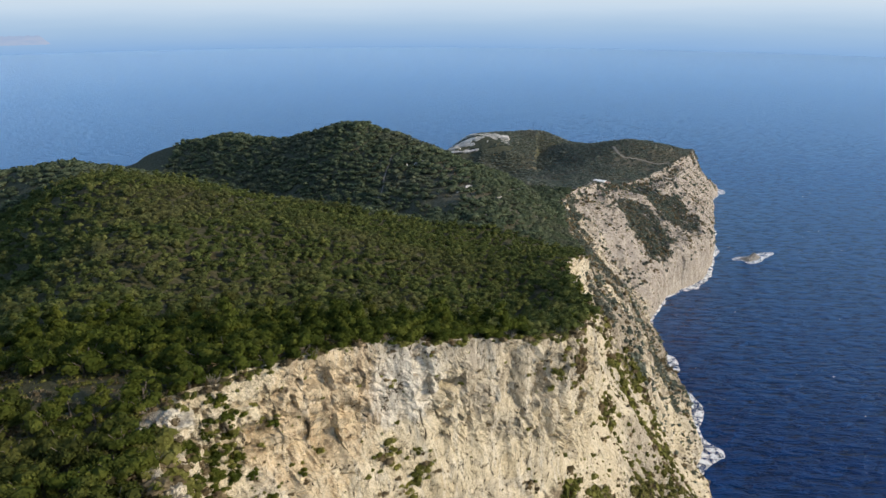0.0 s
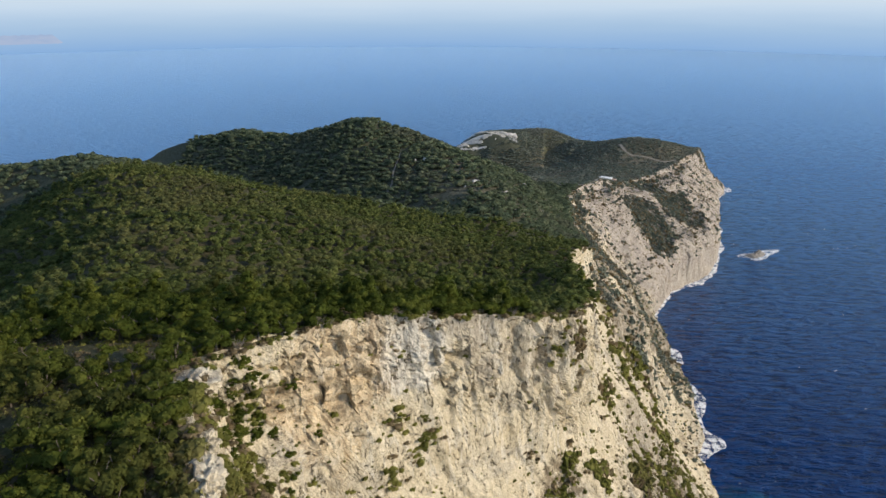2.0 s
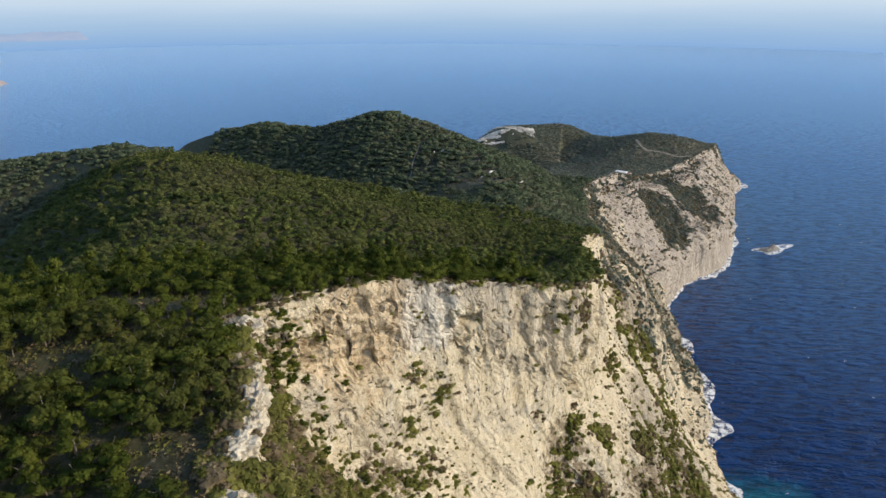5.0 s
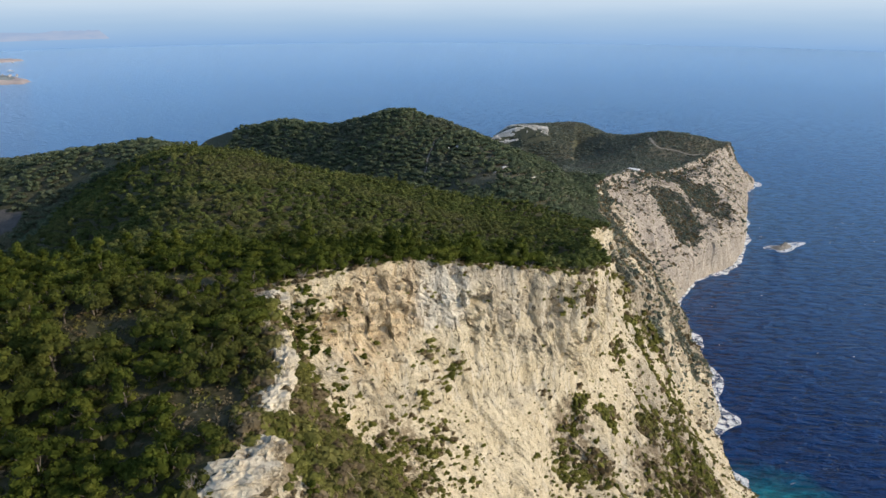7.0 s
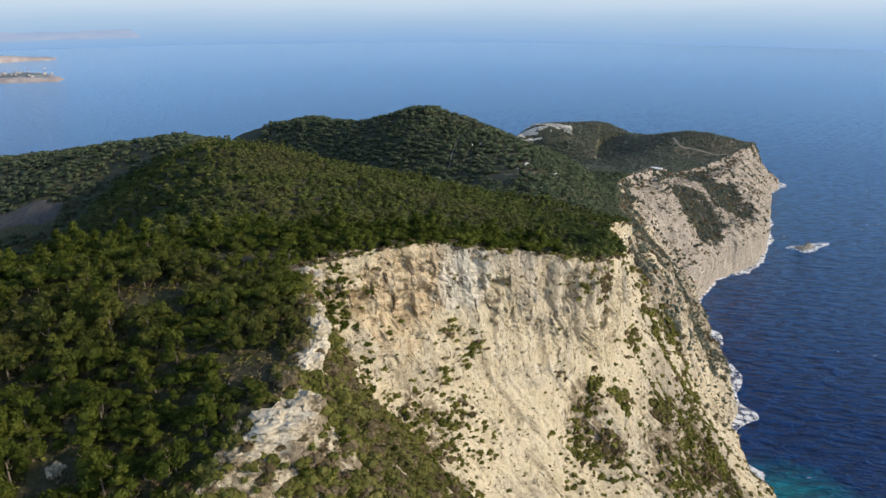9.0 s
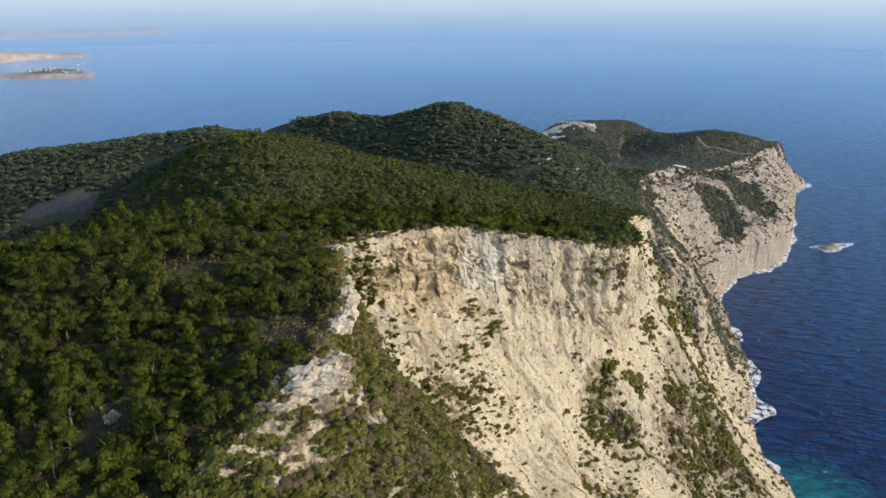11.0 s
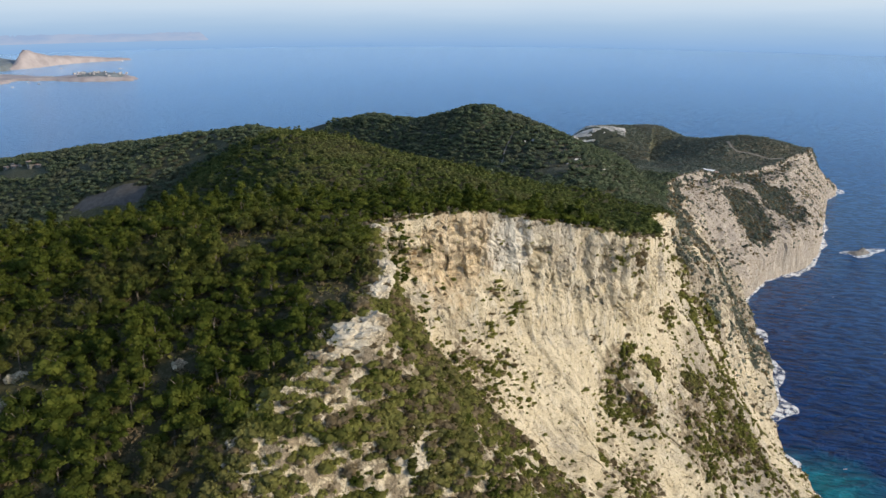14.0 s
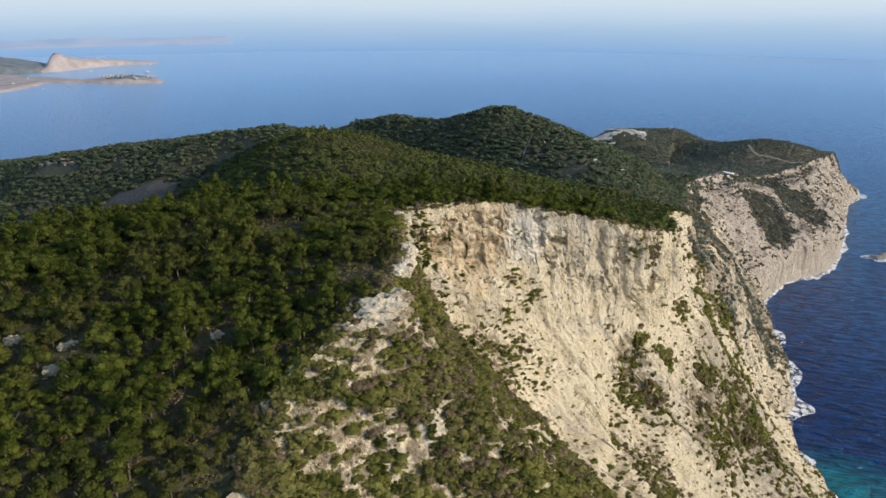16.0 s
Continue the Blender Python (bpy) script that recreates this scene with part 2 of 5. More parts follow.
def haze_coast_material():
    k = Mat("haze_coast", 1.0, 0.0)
    # haze put into the coast's colour, which glows by itself
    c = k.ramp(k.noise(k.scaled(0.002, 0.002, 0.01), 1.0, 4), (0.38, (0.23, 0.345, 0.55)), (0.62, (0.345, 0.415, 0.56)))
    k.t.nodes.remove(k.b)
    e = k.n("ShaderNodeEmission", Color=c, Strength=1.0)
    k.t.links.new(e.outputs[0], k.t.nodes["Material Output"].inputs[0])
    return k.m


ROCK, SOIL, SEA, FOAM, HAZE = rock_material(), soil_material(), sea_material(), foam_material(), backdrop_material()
PINE = leaf_material("pine_needles", (0.050, 0.067, 0.013), (0.084, 0.106, 0.018), (0.145, 0.160, 0.030), (0.125, 0.108, 0.044))
# lighter copy of the pine colours: sun and haze put into plateau crowns
PLATEAU = leaf_material("lit_plateau_pines", (0.066, 0.088, 0.028), (0.116, 0.140, 0.041), (0.190, 0.204, 0.063), (0.175, 0.156, 0.074))
# far scrub and pines paled and greyed: haze put into their leaf colours
HAZEDSCRUB = leaf_material("hazed_garrigue", (0.118, 0.142, 0.112), (0.178, 0.200, 0.156), (0.235, 0.250, 0.190), (0.23, 0.212, 0.172))
HAZEDPINE = leaf_material("hazed_hill_pines", (0.085, 0.112, 0.066), (0.130, 0.160, 0.090), (0.180, 0.205, 0.115), (0.175, 0.165, 0.12))
SHRUB = leaf_material("shrub_leaves", (0.122, 0.130, 0.034), (0.195, 0.195, 0.050), (0.285, 0.275, 0.080), (0.22, 0.185, 0.09))
DRY = leaf_material("dry_scrub", (0.165, 0.125, 0.070), (0.24, 0.185, 0.105), (0.32, 0.255, 0.155), (0.24, 0.19, 0.11))
TWIG = plain("grey_twigs", (0.30, 0.26, 0.21), 0.3, 2.0)
BARK = plain("pine_bark", (0.16, 0.13, 0.10), 0.4, 3.0)
TRACK = plain("pale_earth", (0.27, 0.24, 0.19), 0.3, 0.4)
FIELD = plain("stony_field", (0.105, 0.095, 0.085), 0.3, 0.25)
LIME = plain("whitewash", (0.80, 0.79, 0.75), 0.06, 1.0)
PALE = plain("white_rock", (0.60, 0.56, 0.50), 0.3, 0.3)
DARK = plain("dark_opening", (0.03, 0.03, 0.035), 0.2, 1.0)
FARROCK = plain("far_tan_rock", (0.41, 0.355, 0.335), 0.25, 0.02)
# blue-grey tone of the far woods: haze put into their colour
HAZEDGREEN = plain("far_scrub", (0.19, 0.215, 0.22), 0.35, 0.02)
FARHAZE = haze_coast_material()
STONE = plain("islet_rock", (0.27, 0.245, 0.21), 0.35, 0.3)
ROOF = plain("roof_tiles", (0.45, 0.30, 0.22), 0.25, 0.8)
# plain white dulled in its colour to lower contrast far away
FARWALL = plain("dulled_far_white", (0.46, 0.43, 0.41), 0.15, 0.3)
HULL = plain("white_hull", (0.80, 0.80, 0.80), 0.05, 0.5, 0.4)


# ---- terrain ----
def lattice(ix, iy, iz, seed):
    h = (ix * 374761393 + iy * 668265263 + iz * 2147483647 + seed * 974634777) & 0xFFFFFFFF
    h = ((h ^ (h >> 13)) * 1274126177) & 0xFFFFFFFF
    h = ((h ^ (h >> 16)) * 2246822519) & 0xFFFFFFFF
    return ((h ^ (h >> 15)) & 0xFFFF) / 65535.0


def vnoise(x, y, z, seed=0):
    """Smooth noise from 0 to 1."""
    x, y, z = np.broadcast_arrays(np.asarray(x, float), np.asarray(y, float), np.asarray(z, float))
    fx, fy, fz = np.floor(x), np.floor(y), np.floor(z)
    ix, iy, iz = fx.astype(np.int64), fy.astype(np.int64), fz.astype(np.int64)
    u, v, w = (a * a * (3 - 2 * a) for a in (x - fx, y - fy, z - fz))
    out = 0
    for a in (0, 1):
        for b in (0, 1):
            for c in (0, 1):
                out = out + lattice(ix + a, iy + b, iz + c, seed) * (u if a else 1 - u) * (v if b else 1 - v) * (w if c else 1 - w)
    return out


def fbm(x, y, z=0.0, octaves=4, seed=0, ridged=False):
    total, amp, norm = 0, 1.0, 0.0
    for o in range(octaves):
        f = 2.0 ** o
        s = vnoise(x * f + 17.3 * o, y * f - 9.1 * o, np.asarray(z) * f + 4.7 * o, seed + o)
        total = total + amp * (1 - np.abs(2 * s - 1) if ridged else s)
        norm += amp
        amp *= 0.5
    return total / norm


def nearest(x, y, line, side=None):
    """Distance to a polyline, and its height at the nearest place; side: filled with True to the left of it."""
    best, height = np.full(x.shape, 1e9), np.zeros(x.shape)
    for a, b in zip(line[:-1], line[1:]):
        dx, dy = b[0] - a[0], b[1] - a[1]
        t = np.clip(((x - a[0]) * dx + (y - a[1]) * dy) / (dx * dx + dy * dy), 0, 1)
        d = np.hypot(x - a[0] - t * dx, y - a[1] - t * dy)
        near = d < best
        best = np.where(near, d, best)
        if side is not None:
            side[near] = ((y - a[1]) * dx - (x - a[0]) * dy > 0)[near]
        if len(a) > 2:
            height = np.where(near, a[2] + t * (b[2] - a[2]), height)
    return best, height


def inside(x, y, ring):
    hit = np.zeros(x.shape, bool)
    for a, b in zip(ring, ring[1:] + ring[:1]):
        if a[1] != b[1]:
            hit ^= ((a[1] > y) != (b[1] > y)) & (x < (b[0] - a[0]) * (y - a[1]) / (b[1] - a[1]) + a[0])
    return hit


RIM = [(-100, -220, 130), (-84, -80, 186), (-70, -20, 218), (-66, 5, 235), (-63, 22, 246), (-55, 39, 257), (-46, 52, 265), (-43, 78, 268), (-52, 110, 270),
       (-57, 124, 270), (-40, 144, 269), (-18, 160, 265), (17, 187, 253), (33, 202, 246), (47, 225, 238), (56, 258, 228), (62, 300, 217), (62, 345, 207),
       (65, 391, 201), (78, 413, 194), (86, 440, 184), (94, 490, 171), (99, 560, 154), (108, 650, 141), (118, 755, 129), (140, 820, 125),
       (177, 876, 121), (206, 916, 107), (250, 962, 100), (300, 1030, 97), (352, 1112, 95), (400, 1190, 91), (419, 1232, 87), (424, 1292, 70),
       (380, 1400, 45), (320, 1500, 25)]
COAST = [(250, -220), (246, -60), (240, 60), (232, 180), (222, 280), (208, 342), (200, 366), (189, 384), (187, 419), (184, 448), (190, 470), (203, 492),
         (208, 517), (212, 585), (203, 603), (211, 622), (208, 662), (211, 710), (232, 750), (258, 797), (292, 828), (322, 855), (351, 915),
         (378, 1000), (408, 1094), (428, 1189), (476, 1251), (491, 1301), (480, 1380), (420, 1480), (340, 1580)]
LAND = [r[:2] for r in RIM] + [(320, 2200), (-2500, 2200), (-2500, -220)]
WET = COAST + [(340, 2200), (3000, 2200), (3000, -220)]

# crest lines: places with heights, then the fall to each side
NEAR_CREST = [(-420, 20, 205), (-300, 60, 240), (-200, 92, 262), (-125, 112, 271), (-57, 120, 270)]
LEFT_CREST = [(-70, 120, 270), (-120, 205, 257), (-142, 300, 250), (-205, 400, 245), (-240, 465, 233), (-270, 508, 226), (-302, 535, 226), (-340, 543, 216), (-385, 545, 210), (-470, 572, 194), (-590, 600, 170), (-900, 790, 100), (-1300, 900, 60)]
PEAK_CREST = [(-520, 900, 100), (-385, 812, 168), (-320, 818, 183), (-262, 812, 192), (-225, 790, 191), (-190, 765, 194), (-132, 737, 216), (-98, 722, 223), (-70, 710, 216), (-15, 645, 205), (8, 560, 200), (15, 500, 195), (25, 430, 186), (30, 340, 200)]
CAPE_CREST = [(10, 1200, 100), (42, 1225, 115), (95, 1270, 112), (148, 1295, 107), (190, 1270, 92), (225, 1220, 100), (280, 1175, 118), (330, 1160, 115), (385, 1200, 102), (415, 1232, 90)]
SADDLE = [(70, 720, 132), (112, 850, 125), (150, 890, 118), (195, 928, 108), (260, 1080, 97)]


VALLEY = [(-10, 505, 186), (-55, 540, 176), (-110, 575, 166), (-180, 630, 154), (-270, 690, 138), (-420, 760, 105), (-700, 900, 40)]


def plateau(x, y):
    parts = []
    for line, right, left, curve in ((NEAR_CREST, 0.40, 0.40, 25), (LEFT_CREST, 0.30, 0.68, 28), (PEAK_CREST, 0.44, 0.44, 30), (CAPE_CREST, 0.33, 0.33, 40), (SADDLE, 0.22, 0.22, 40)):
        side = np.zeros(x.shape, bool)
        d, h = nearest(x, y, line, side)
        if line is PEAK_CREST:
            left = np.interp(y, (660, 720), (0.44, 0.75))
        if line is CAPE_CREST:
            left = right = np.interp(x, (0, 45), (1.1, 0.33))
        fall = np.where(side & (y > 150), left, right)
        parts.append(h - fall * (np.sqrt(d * d + curve * curve) - curve))
    parts = np.array(parts)
    k = 7.0
    top = parts.max(0)
    z = top + k * np.log(np.exp((parts - top) / k).sum(0)) - k * 0.5
    d, h = nearest(x, y, VALLEY)
    v = h + 0.62 * (np.sqrt(d * d + 200) - 14)
    z = -3 * np.logaddexp(-z / 3, -v / 3)
    return z + (fbm(x / 70, y / 70, 0, 4, 5) - 0.5) * 9 * np.clip((y - 120) / 200, 0.25, 1)


PROFILES = (
    (60, ((0, 1), (.03, .985), (.065, .94), (.12, .865), (.30, .66), (.70, .33), (.93, .13), (1, 0))),
    (150, ((0, 1), (.02, .90), (.05, .80), (.10, .74), (.20, .62), (.40, .46), (.70, .23), (.86, .10), (.93, .05), (1, 0))),
    (230, ((0, 1), (.02, .90), (.05, .79), (.10, .73), (.20, .61), (.40, .46), (.60, .29), (.80, .135), (.93, .05), (1, 0))),
    (330, ((0, 1), (.02, .94), (.05, .88), (.10, .82), (.30, .58), (.50, .38), (.70, .205), (.86, .09), (.93, .05), (1, 0))),
    (430, ((0, 1), (.02, .96), (.05, .91), (.10, .87), (.36, .70), (.60, .37), (.77, .19), (.94, .09), (1, 0))),
    (560, ((0, 1), (.02, .96), (.05, .91), (.10, .87), (.36, .74), (.77, .17), (.94, .08), (1, 0))),
    (700, ((0, 1), (.03, .93), (.06, .88), (.20, .78), (.60, .44), (.90, .25), (.97, .15), (1, 0))),
    (910, ((0, 1), (.05, .96), (.10, .95), (.30, .92), (.60, .76), (.90, .55), (.97, .42), (1, 0))),
    (1100, ((0, 1), (.05, .96), (.10, .94), (.30, .90), (.60, .70), (.90, .50), (.97, .38), (1, 0))),
    (1215, ((0, 1), (.05, .93), (.10, .86), (.30, .60), (.60, .30), (.90, .10), (.97, .05), (1, 0))),
)
LEVELS = np.linspace(0, 1, 101)
STATIONS = np.array([p[0] for p in PROFILES], float)
TABLE = np.array([np.interp(LEVELS, [a for a, b in p[1]], [b for a, b in p[1]]) for p in PROFILES])


def resample(line, step_at):
    """Points along a polyline at a spacing that depends on y, rounded a little."""
    line = np.array(line, float)
    seg = np.concatenate([[0], np.cumsum(np.hypot(*np.diff(line[:, :2], axis=0).T))])
    s, out = 0.0, []
    while s < seg[-1]:
        p = [np.interp(s, seg, line[:, k]) for k in range(line.shape[1])]
        out.append(p)
        s += step_at(p[1])
    return np.array(out), seg


# rim and shore with their small bays
RIMF, RIM_SEG = resample(RIM, lambda y: float(np.interp(y, (-120, 0, 90, 110, 255, 290, 420, 700, 1000), (5, 1.3, 1.2, 0.75, 0.75, 1.2, 2.2, 4.0, 5.0))))
rim_s = np.concatenate([[0], np.cumsum(np.hypot(*np.diff(RIMF[:, :2], axis=0).T))])
for k in (0, 1):
    soft = np.convolve(np.pad(RIMF[:, k], 10, mode="edge"), np.ones(21) / 21, "valid")
    RIMF[:, k] = soft + 9.0 * (fbm(RIMF[:, 0] / 26, RIMF[:, 1] / 26, 3.0, 3, 11 + k) - 0.5) + 3.2 * (fbm(RIMF[:, 0] / 6, RIMF[:, 1] / 6, 5.0, 3, 15 + k) - 0.5)
RIMF[:, 2] += 3.0 * (fbm(RIMF[:, 0] / 14, RIMF[:, 1] / 14, 9.0, 3, 19) - 0.5)
# which shore point lies below which rim point
PAIRS = [((-100, -220), (250, -220)), ((-84, -80), (246, -60)), ((-64, 22), (243, 10)), ((-57, 124), (237, 105)), ((-18, 160), (232, 180)), ((17, 187), (225, 250)), ((47, 225), (214, 315)),
         ((63, 300), (200, 366)), ((72, 391), (187, 419)), ((92, 440), (187, 460)), ((98, 490), (208, 517)), ((102, 560), (212, 585)), ((108, 650), (208, 662)), ((118, 755), (227, 760)),
         ((140, 820), (251, 809)), ((177, 876), (286, 840)), ((206, 916), (319, 866)), ((250, 962), (350, 918)), ((300, 1030), (378, 1000)), ((352, 1112), (408, 1094)),
         ((400, 1190), (428, 1189)), ((419, 1232), (476, 1251)), ((424, 1292), (491, 1301)), ((380, 1400), (480, 1380)), ((320, 1500), (340, 1580))]


def along(line, p):
    """How far along a polyline the place nearest to p lies."""
    best, far_on, run = 1e9, 0.0, 0.0
    for a, b in zip(line[:-1], line[1:]):
        dx, dy = b[0] - a[0], b[1] - a[1]
        L = math.hypot(dx, dy)
        t = min(1, max(0, ((p[0] - a[0]) * dx + (p[1] - a[1]) * dy) / L ** 2))
        d = math.hypot(p[0] - a[0] - t * dx, p[1] - a[1] - t * dy)
        if d < best:
            best, far_on = d, run + t * L
        run += L
    return far_on


coast = np.array(COAST, float)
coast_seg = np.concatenate([[0], np.cumsum(np.hypot(*np.diff(coast, axis=0).T))])
cs = np.interp(rim_s, [along(RIM, a) for a, b in PAIRS], [along(COAST, b) for a, b in PAIRS])
SHORE = np.stack([np.interp(cs, coast_seg, coast[:, k]) for k in (0, 1)], 1)
for k in (0, 1):
    SHORE[:, k] += 7.0 * (fbm(SHORE[:, 0] / 22, SHORE[:, 1] / 22, 2.0, 4, 23 + k) - 0.5)
LANDF = [tuple(p[:2]) for p in RIMF] + LAND[len(RIM):]


def on_land(x, y, dr):
    ok = inside(x, y, LAND)
    close = dr < 12
    if close.any():
        ok[close] = inside(x[close], y[close], LANDF)
    return ok


def ground_height(x, y):
    """Height of the land above the cliff, whether the place is on it, and how far it is from the rim."""
    x, y = np.asarray(x, float), np.asarray(y, float)
    dr, zr = nearest(x, y, RIM)
    w = np.exp(-(dr / 28.0) ** 2)
    return plateau(x, y) * (1 - w) + zr * w, on_land(x, y, dr), dr


def profile(u, y):
    """Share of the rim's height that is left at the share u of the way to the shore."""
    pos = np.clip(np.interp(y, STATIONS, np.arange(len(STATIONS))), 0, len(STATIONS) - 1.0001)
    i = pos.astype(int)
    f = pos - i
    j = np.clip(u * 100, 0, 99.999)
    ji = j.astype(int)
    jf = j - ji
    cell = lambda a: TABLE[a, ji] * (1 - jf) + TABLE[a, ji + 1] * jf
    return cell(i) * (1 - f) + cell(i + 1) * f
# ---- end terrain ----


def spaced(stops):
    """Grid lines whose spacing changes from stop to stop."""
    out = [stops[0][0]]
    while out[-1] < stops[-1][0]:
        out.append(out[-1] + np.interp(out[-1], [s[0] for s in stops], [s[1] for s in stops]))
    return np.array(out)


GX = spaced([(-1350, 30), (-600, 12), (-300, 6), (-150, 3), (-75, 2), (60, 2), (130, 3), (260, 5), (440, 8)])
GY = spaced([(-120, 5), (-20, 2.5), (40, 2), (230, 2), (330, 3), (520, 3.6), (900, 4.5), (1320, 7), (1700, 30)])
MX, MY = np.meshgrid(GX, GY)
MZ, ONLAND, RIMD = ground_height(MX, MY)
MZ = MZ + (fbm(MX / 5, MY / 5, 0, 3, 33) - 0.5) * 1.6


def mesh_from(name, verts, faces, material, smooth=False):
    """A mesh from arrays of points and of triangles or quads."""
    verts, faces = np.asarray(verts, np.float32), np.asarray(faces, np.int32)
    me = bpy.data.meshes.new(name)
    k = faces.shape[1]
    me.vertices.add(len(verts))
    me.vertices.foreach_set("co", verts.ravel())
    me.loops.add(faces.size)
    me.loops.foreach_set("vertex_index", faces.ravel())
    me.polygons.add(len(faces))
    me.polygons.foreach_set("loop_start", np.arange(0, faces.size, k, dtype=np.int32))
    me.polygons.foreach_set("use_smooth", np.full(len(faces), smooth))
    me.materials.append(material)
    me.update(calc_edges=True)
    return me


def part(name, me, parent, label=""):
    ob = new(name, me)
    ob.parent = parent
    return tagged(ob, label) if label else ob


def hillside():
    """The wooded land: a grid whose edge cells are drawn in to the rim."""
    ny, nx = MX.shape
    index = np.arange(ny * nx).reshape(ny, nx)
    q = np.stack([index[:-1, :-1], index[:-1, 1:], index[1:, 1:], index[1:, :-1]], -1).reshape(-1, 4)
    v = np.stack([MX, MY, MZ], -1).reshape(-1, 3)
    land = ONLAND.ravel()
    q = q[land[q].any(1) & (v[:, 2][q].max(1) > -12)]
    edge = np.unique(q)
    edge = edge[~land[edge]]
    near_rim = ((v[edge, None, :2] - RIMF[None, :, :2]) ** 2).sum(-1).argmin(1)
    v[edge] = RIMF[near_rim]
    used, inv = np.unique(q, return_inverse=True)
    ob = new("ground", mesh_from("ground", v[used], inv.reshape(-1, 4), SOIL, True))
    return tagged(ob, "dark needle-strewn soil under a dense pine forest", "ground", kind="structure")


# wooded gullies of the far cliff: places and radii
GULLIES = ((226, 848, 87, 24), (235, 838, 78, 32), (243, 824, 66, 29), (268, 918, 94, 25), (281, 910, 83, 35), (290, 897, 71, 31))


def in_gully(x, y, z):
    """How deep a place lies in the wooded gullies, from 0 to 1, with a ragged edge."""
    ragged = 0.45 + 1.1 * fbm(x / 11, y / 11, z / 11, 4, 89)
    deep = np.zeros(x.shape)
    for gx, gy, gz, r in GULLIES:
        deep = np.maximum(deep, np.exp(-(((x - gx) ** 2 + (y - gy) ** 2 + (z - gz) ** 2) / (r * ragged) ** 2) ** 1.5))
    return deep



def cliff_grid():
    """The cliff: columns from rim to shore, rows even along the slope; then relief along the normal."""
    mean = np.interp(np.linspace(0, 1, 2001), LEVELS, TABLE[1:4].mean(0))
    run = np.concatenate([[0], np.cumsum(np.hypot(np.diff(mean) * 240, 170 / 2000) * np.interp(np.linspace(0, 1, 2000), (0, 0.12, 0.2, 0.6, 1), (2.6, 2.2, 1.2, 0.8, 0.6)))])
    u = np.interp(np.linspace(0, run[-1], 280), run, np.linspace(0, 1, 2001))[:, None]
    n = len(RIMF)
    way = SHORE - RIMF[:, :2]
    way_n = way / np.linalg.norm(way, axis=1, keepdims=True)
    lip_w = np.interp(RIMF[:, 1], (-60, 0, 20, 42, 60, 78, 105, 122, 150, 400), (1.5, 2, 4, 7, 8, 5, 4.5, 5, 2.5, 3)) * np.clip(2.4 * vnoise(rim_s / 11, 0.0, 0.0, 4) - 0.5, 0.15, 2)
    gully = fbm(RIMF[None, :, 0] / 24 + 0 * u, RIMF[None, :, 1] / 24 + 0 * u, u * 3, 4, 21, True) - 0.62
    uu = np.clip(u + 0.05 * gully * np.clip(u * 14, 0, 1) * np.clip((1 - u) * 5, 0, 1), 0, 1)
    x = RIMF[None, :, 0] + way[None, :, 0] * uu
    y = RIMF[None, :, 1] + way[None, :, 1] * uu
    z = RIMF[None, :, 2] * profile(uu, y)
    rows = []
    for share, lift in ((1.0, -0.7), (0.75, 0.25), (0.3, 0.35)):
        p = RIMF[:, :2] - way_n * (lip_w * share)[:, None]
        zz = ground_height(p[:, 0], p[:, 1])[0] + lift
        rows.append((p[:, 0], p[:, 1], zz, np.zeros(n)))
    under = (SHORE[:, 0] + way_n[:, 0] * 6, SHORE[:, 1] + way_n[:, 1] * 6, np.full(n, -14.0), np.ones(n))
    X, Y, Z, U = (np.vstack([np.array([r[k] for r in rows]), a, under[k][None]]) for k, a in enumerate((x, y, z, np.broadcast_to(u, x.shape))))
    P = np.stack([X, Y, Z], -1)
    N = np.cross(np.gradient(P, axis=0), np.gradient(P, axis=1))
    N /= np.linalg.norm(N, axis=-1, keepdims=True) + 1e-9
    N *= np.sign(N[..., 2:3] + N[..., :1] * 0.5 + 1e-6)
    for _ in range(2):
        N[1:-1] = (N[:-2] + 2 * N[1:-1] + N[2:]) / 4
    N /= np.linalg.norm(N, axis=-1, keepdims=True) + 1e-9
    drop = RIMF[None, :, 2] - Z
    room = np.clip(drop / 6, 0, 1) * np.clip(Z / 5, 0, 1) * (U > 0)
    pillar = np.clip((X - 14) / 8, 0, 1) * np.clip((300 - Y) / 60, 0, 1)
    foot = 0.024 + 0.012 * pillar + 0.012 * (vnoise(rim_s[None, :] / 17, 0.0, 0.0, 37) - 0.5)
    wall = 1 / (1 + np.exp((U - foot) / 0.0035)) * np.clip((Y - 95) / 30, 0.25, 1)
    near_zone = lambda x, y, z, rx, rz: np.exp(-(((X - x) ** 2 + (Y - y) ** 2) / rx ** 2) - ((Z - z) / rz) ** 2)
    hollow = near_zone(-36, 150, 246, 20, 17)      # tan overhang with folded rock
    sheer = near_zone(-14, 166, 251, 13, 17)         # smooth pale face beside it
    billow = lambda sx, sz, seed: np.abs(2 * vnoise(X / sx + 0.9 * warp, Y / sx - 0.7 * warp, Z / sz + 0.8 * warp, seed) - 1)
    crease = lambda field, wide: -np.clip(1 - np.abs(2 * field - 1) / wide, 0, 1)
    warp = 2 * fbm(X / 17, Y / 17, Z / 17, 3, 29) - 1
    rough = (1 - 0.75 * sheer) * np.clip(0.25 + 5.0 * (fbm(X / 16, Y / 16, Z / 14, 3, 53) - 0.42), 0.2, 1.35)   # smooth faces and broken ones
    flute = (fbm(X / 15, Y / 15, Z / 90, 3, 31, True) - 0.62) * (2.0 + 5.5 * pillar) * wall * rough
    rib = (fbm(X / 34, Y / 34, Z / 60, 3, 35, True) - 0.6) * 11 * np.clip((U - 0.06) / 0.1, 0, 1)
